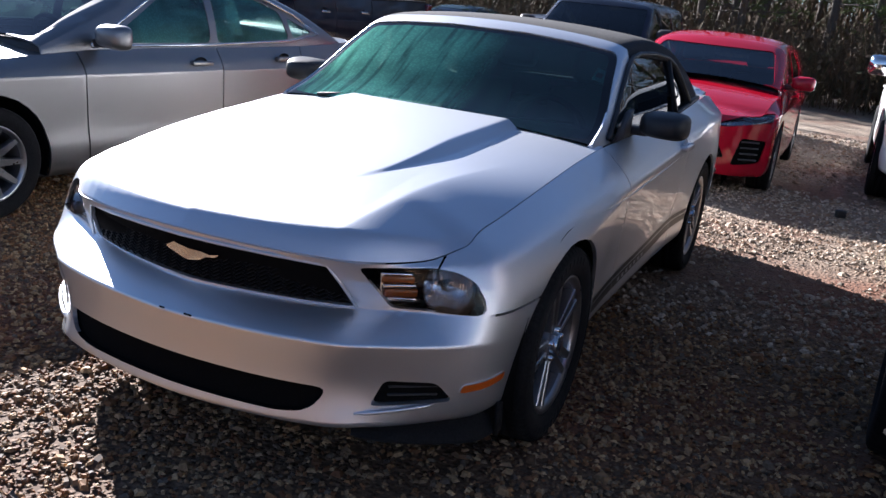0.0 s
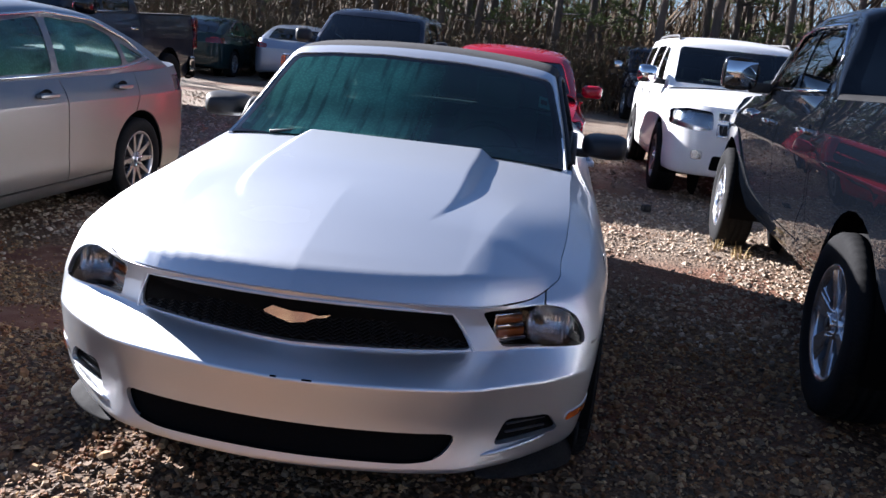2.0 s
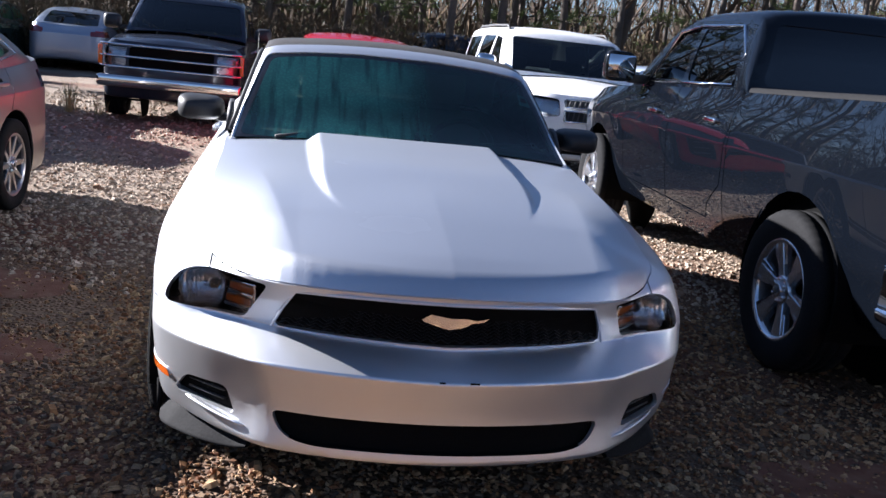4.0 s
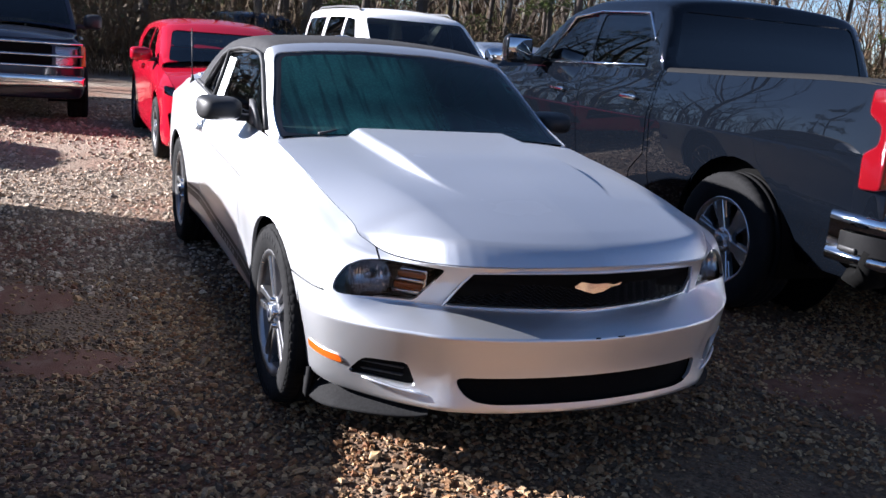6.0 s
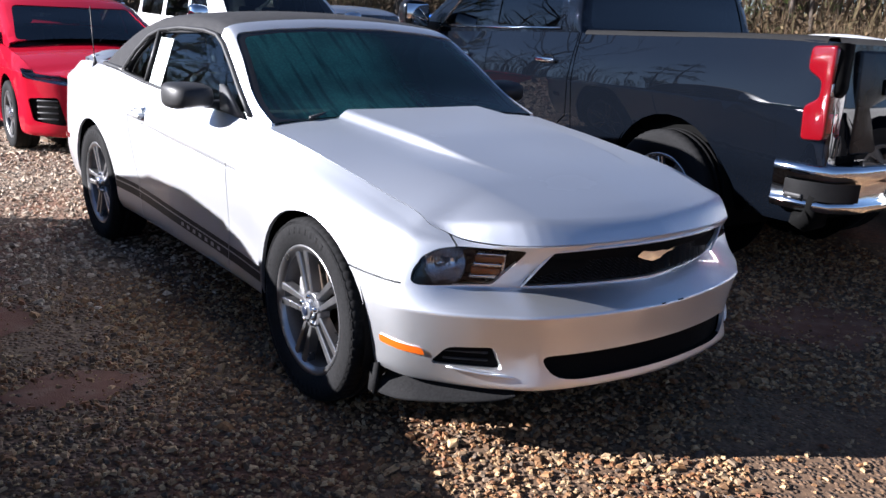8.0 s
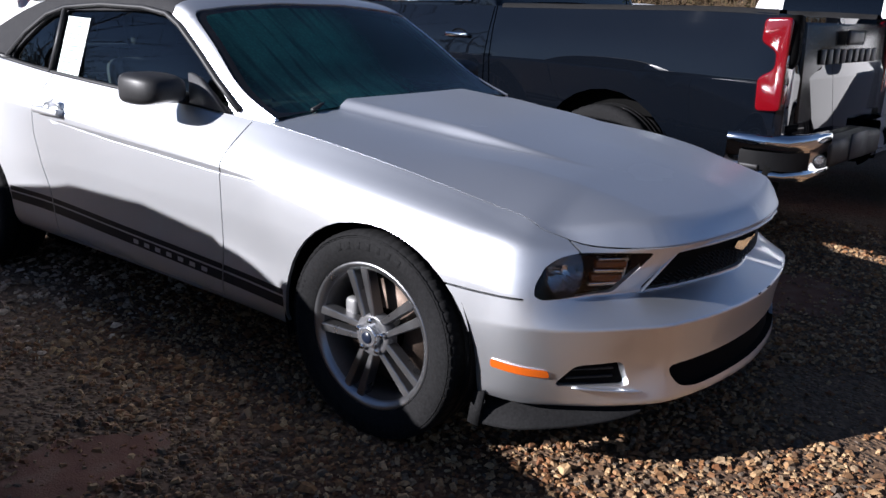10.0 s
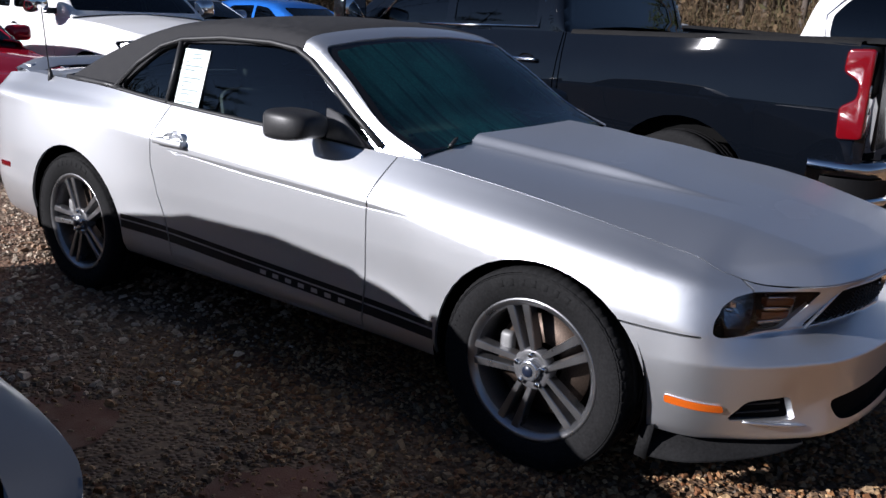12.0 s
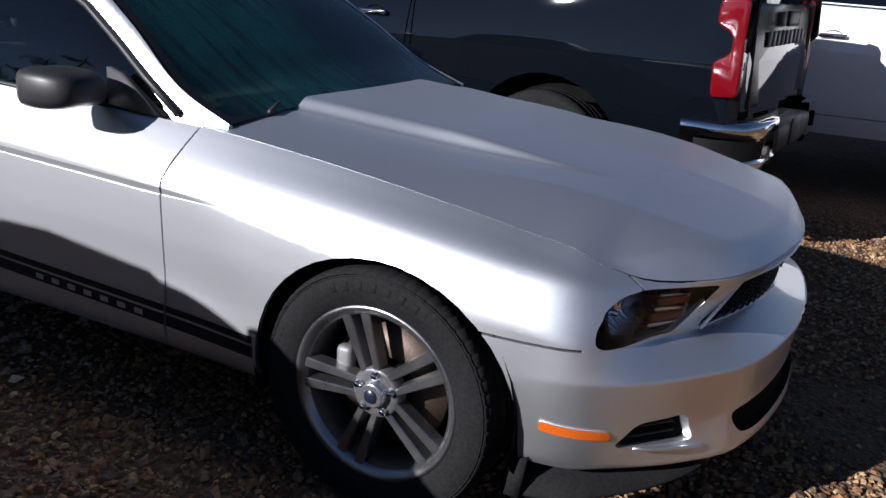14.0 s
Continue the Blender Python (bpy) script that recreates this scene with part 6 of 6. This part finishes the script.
def grow(rnd, start, way, length, radius, depth, out, twigs):
    pos, d = start.copy(), way.normalized()
    n = 5 if depth == 0 else 3
    for i in range(n):
        d = (d + Vector((rnd.gauss(0, 0.10), rnd.gauss(0, 0.10), 0.04 if depth else 0.0)) * (1.0 if depth else 0.5)).normalized()
        nxt = pos + d * length / n
        r0, r1 = radius * (1 - 0.75 * i / n), radius * (1 - 0.75 * (i + 1) / n)
        (out if depth < 1 else twigs).append((pos.copy(), nxt.copy(), r0, r1))
        if depth < 3 and (depth > 0 or i > 0):
            for _ in range(3 if depth == 0 else 2):
                a = rnd.uniform(0, 2 * math.pi)
                side = Vector((math.cos(a), math.sin(a), rnd.uniform(0.1, 0.9)))
                grow(rnd, pos + d * length / n * rnd.uniform(0.2, 1.0), (d * 0.55 + side * 0.75), length * rnd.uniform(0.28, 0.45), r1 * 0.5 + 0.003, depth + 1, out, twigs)
        pos = nxt


def tree_kind(seed, height, pine=False):
    rnd = random.Random(seed)
    out, twigs = [], []
    t = thing("pine_tree" if pine else "bare_tree", "tall pine with a bare lower trunk and green needle clumps" if pine else "leafless winter tree with thin grey-brown limbs", "tree", "trees of the woods")
    if not pine:
        grow(rnd, Vector((0, 0, -0.1)), Vector((rnd.uniform(-0.08, 0.08), rnd.uniform(-0.08, 0.08), 1)), height, 0.09 + height * 0.006, 0, out, twigs)
        verts, faces = limb_mesh(out, 7)
        trunk = mesh_thing("trunk", verts, faces, BARK, "", "", smooth=True)
        verts, faces = limb_mesh(twigs, 3)
        crown = mesh_thing("crown", verts, faces, TWIG, "", "")
    else:
        pos = Vector((0, 0, -0.1))
        for i in range(8):
            nxt = pos + Vector((rnd.gauss(0, 0.05), rnd.gauss(0, 0.05), height / 8))
            out.append((pos.copy(), nxt.copy(), 0.15 * (1 - i / 9), 0.15 * (1 - (i + 1) / 9)))
            if i > 1:
                for _ in range(6):
                    a = rnd.uniform(0, 2 * math.pi)
                    ln = rnd.uniform(0.9, 2.2) * (1.15 - i / 10)
                    end = pos + Vector((math.cos(a) * ln, math.sin(a) * ln, rnd.uniform(-0.1, 0.6)))
                    twigs.append((pos.copy(), end, 0.025, 0.008))
            pos = nxt
        verts, faces = limb_mesh(out + twigs, 6)
        trunk = mesh_thing("trunk", verts, faces, BARK, "", "", smooth=True)
        verts, faces = [], []
        for a, b, _, _ in twigs:
            for _ in range(9):
                c = a.lerp(b, rnd.uniform(0.45, 1.05)) + Vector((rnd.gauss(0, 0.12), rnd.gauss(0, 0.12), rnd.gauss(0, 0.10)))
                for _ in range(16):
                    d = Vector((rnd.gauss(0, 1), rnd.gauss(0, 1), rnd.gauss(0.4, 0.8))).normalized() * rnd.uniform(0.12, 0.26)
                    s = d.cross(Vector((rnd.gauss(0, 1), rnd.gauss(0, 1), 1))).normalized() * 0.011
                    k = len(verts)
                    verts += [tuple(c - s), tuple(c + s), tuple(c + d)]
                    faces.append((k, k + 1, k + 2))
        crown = mesh_thing("crown", verts, faces, NEEDLE, "", "")
    for ob in (trunk, crown):
        ob.parent = t
        for key in ("label", "category"):
            if key in ob:
                del ob[key]
    return t


def wood_spots(rnd, n):
    """Places along the two edges of the lot that the woods stand on."""
    out = []
    while len(out) < n:
        if rnd.random() < 0.72:
            p = (rnd.uniform(-22, 24), rnd.uniform(20.5, 34))
        else:
            p = (rnd.uniform(24, 36), rnd.uniform(-10, 22))
        if all((p[0] - q[0]) ** 2 + (p[1] - q[1]) ** 2 > 1.0 for q in out):
            out.append(p)
    return out


rnd = random.Random(21)
kinds = [tree_kind(s, h) for s, h in ((1, 9.0), (2, 11.0), (3, 8.0), (4, 10.0))]
pines = [tree_kind(s, h, True) for s, h in ((11, 11.0), (12, 9.0))]
spots = wood_spots(rnd, 118)
placed = 0
for i, (x, y) in enumerate(spots):
    tall = 0.75 if x < -12 and y > 15 else 1.0
    pine = i % 3 == 1
    src = (pines if pine else kinds)[i % (2 if pine else 4)]
    m = pose(x, y, 0, 0, 0, rnd.uniform(0, 360)) @ Matrix.Scale(rnd.uniform(0.8, 1.15) * tall, 4)
    if placed < 4 and not pine:
        kinds[placed].matrix_basis = m
        placed += 1
    else:
        made = copy_thing(src, Matrix.Translation(m.translation) @ m.to_euler().to_matrix().to_4x4())
        made.scale = m.to_scale()
pines[0].matrix_basis = pose(7.5, 24.0, 0)
pines[1].matrix_basis = pose(-1.5, 23.0, 0)


def brush_band(n, place, height, width):
    """Thin crossing stems and dry leaves, as thicket."""
    verts, faces = [], []
    for _ in range(n):
        x, y = place()
        h = height * rnd.uniform(0.3, 1.0)
        lean = Vector((rnd.gauss(0, 0.35), rnd.gauss(0, 0.35), 1)).normalized()
        a = Vector((x, y, rnd.uniform(-0.1, 0.35 * height)))
        s = Vector((rnd.gauss(0, 1), rnd.gauss(0, 1), 0)).normalized() * width * rnd.uniform(0.5, 1.2)
        k = len(verts)
        b = a + lean * h
        verts += [tuple(a - s), tuple(a + s), tuple(b + s * 0.3), tuple(b - s * 0.3)]
        faces.append((k, k + 1, k + 2, k + 3))
        for _ in range(2):
            c = a.lerp(b, rnd.uniform(0.2, 1.0)) + Vector((rnd.gauss(0, 0.15), rnd.gauss(0, 0.15), rnd.gauss(0, 0.1)))
            d, e = Vector((rnd.gauss(0, 1), rnd.gauss(0, 1), rnd.gauss(0, 1))) * 0.045, Vector((rnd.gauss(0, 1), rnd.gauss(0, 1), rnd.gauss(0, 1))) * 0.03
            k = len(verts)
            verts += [tuple(c), tuple(c + d + e), tuple(c + d * 2), tuple(c + d - e)]
            faces.append((k, k + 1, k + 2, k + 3))
    return verts, faces


def north():
    return rnd.uniform(-30, 26), 20.0 + abs(rnd.gauss(0, 3.0))


def east():
    return 23.5 + abs(rnd.gauss(0, 3.0)), rnd.uniform(-14, 24)


for place, n in ((north, 26000), (east, 14000)):
    verts, faces = brush_band(n, place, 2.0, 0.012)
    mesh_thing("brush", verts, faces, BRUSH, "brown winter brush and dry leaves at the edge of the woods", "brush", "stuff")


def far_north():
    return rnd.uniform(-45, 40), rnd.uniform(30, 55)


def far_east():
    return rnd.uniform(32, 55), rnd.uniform(-25, 30)


segs = []
def far_west():
    return rnd.uniform(-60, -42), rnd.uniform(-40, 60)


def far_south():
    return rnd.uniform(-50, 50), rnd.uniform(-55, -32)


for place, n in ((far_north, 1500), (far_east, 900), (far_west, 1400), (far_south, 1300)):
    for _ in range(n):
        x, y = place()
        h = rnd.uniform(4, 10) * (0.7 if x < -12 else 1.0)
        top = Vector((x + rnd.gauss(0, 0.5), y + rnd.gauss(0, 0.5), h))
        base = Vector((x, y, -0.2))
        bend = base.lerp(top, 0.5) + Vector((rnd.gauss(0, 0.7), rnd.gauss(0, 0.7), 0))
        thick = rnd.choice((0.018, 0.025, 0.04, 0.11))
        segs.append((base, bend, thick, thick * 0.6))
        segs.append((bend, top, thick * 0.6, 0.01))
        for _ in range(11):
            a = Vector((x, y, 0)).lerp(top, rnd.uniform(0.3, 0.9))
            segs.append((a, a + Vector((rnd.gauss(0, 0.9), rnd.gauss(0, 0.9), rnd.uniform(-0.2, 1.4))), 0.018, 0.005))
verts, faces = limb_mesh(segs, 3)
mesh_thing("far_woods", verts, faces, TWIG, "distant bare woods behind the lot", "woods", "stuff")
verts, faces = brush_band(26000, lambda: rnd.choice((far_north, far_north, far_east, far_west, far_south))(), 4.2, 0.07)
mesh_thing("brush", verts, faces, BRUSH, "deep brown thicket further inside the woods", "brush", "stuff")


# ---- small things on the gravel ----
can = thing("block", "small black plastic block lying on the gravel", "litter", "", pose(1.78, 5.63, 0.0, 0, 0, 25))
part("block_body", box((0.09, 0.06, 0.07), (0, 0, 0.035), 0.012, 2), BLACK_PLASTIC, can)


def tuft(x, y, h, n, seed):
    """A tuft of dry bent grass blades."""
    rnd2 = random.Random(seed)
    verts, faces = [], []
    for _ in range(n):
        a, lean = rnd2.uniform(0, 6.28), rnd2.uniform(0.05, 0.45)
        d = Vector((math.cos(a), math.sin(a), 0))
        base = Vector((x, y, 0)) + d * rnd2.uniform(0, 0.12)
        s = Vector((-d.y, d.x, 0)) * 0.004
        l = h * rnd2.uniform(0.4, 1.0)
        pts = [base, base + d * lean * l * 0.4 + Vector((0, 0, l * 0.6)), base + d * lean * l * 1.1 + Vector((0, 0, l))]
        k = len(verts)
        for p, w in zip(pts, (1.0, 0.8, 0.2)):
            verts += [tuple(p - s * w), tuple(p + s * w)]
        faces += [(k, k + 1, k + 3, k + 2), (k + 2, k + 3, k + 5, k + 4)]
    return mesh_thing("grass", verts, faces, DRY_GRASS, "tuft of dry straw-coloured grass in the gravel", "grass", "stuff")


DRY_GRASS = island_mat("dry grass", [(0.30, 0.22, 0.10), (0.45, 0.34, 0.17), (0.36, 0.26, 0.12)])
for x, y, h, n, seed in ((-3.75, 9.95, 0.5, 90, 1), (-3.3, 9.9, 0.25, 50, 2), (2.35, 3.9, 0.12, 30, 3), (-4.3, 10.3, 0.3, 60, 4), (2.2, 4.15, 0.10, 24, 5)):
    tuft(x, y, h, n, seed)
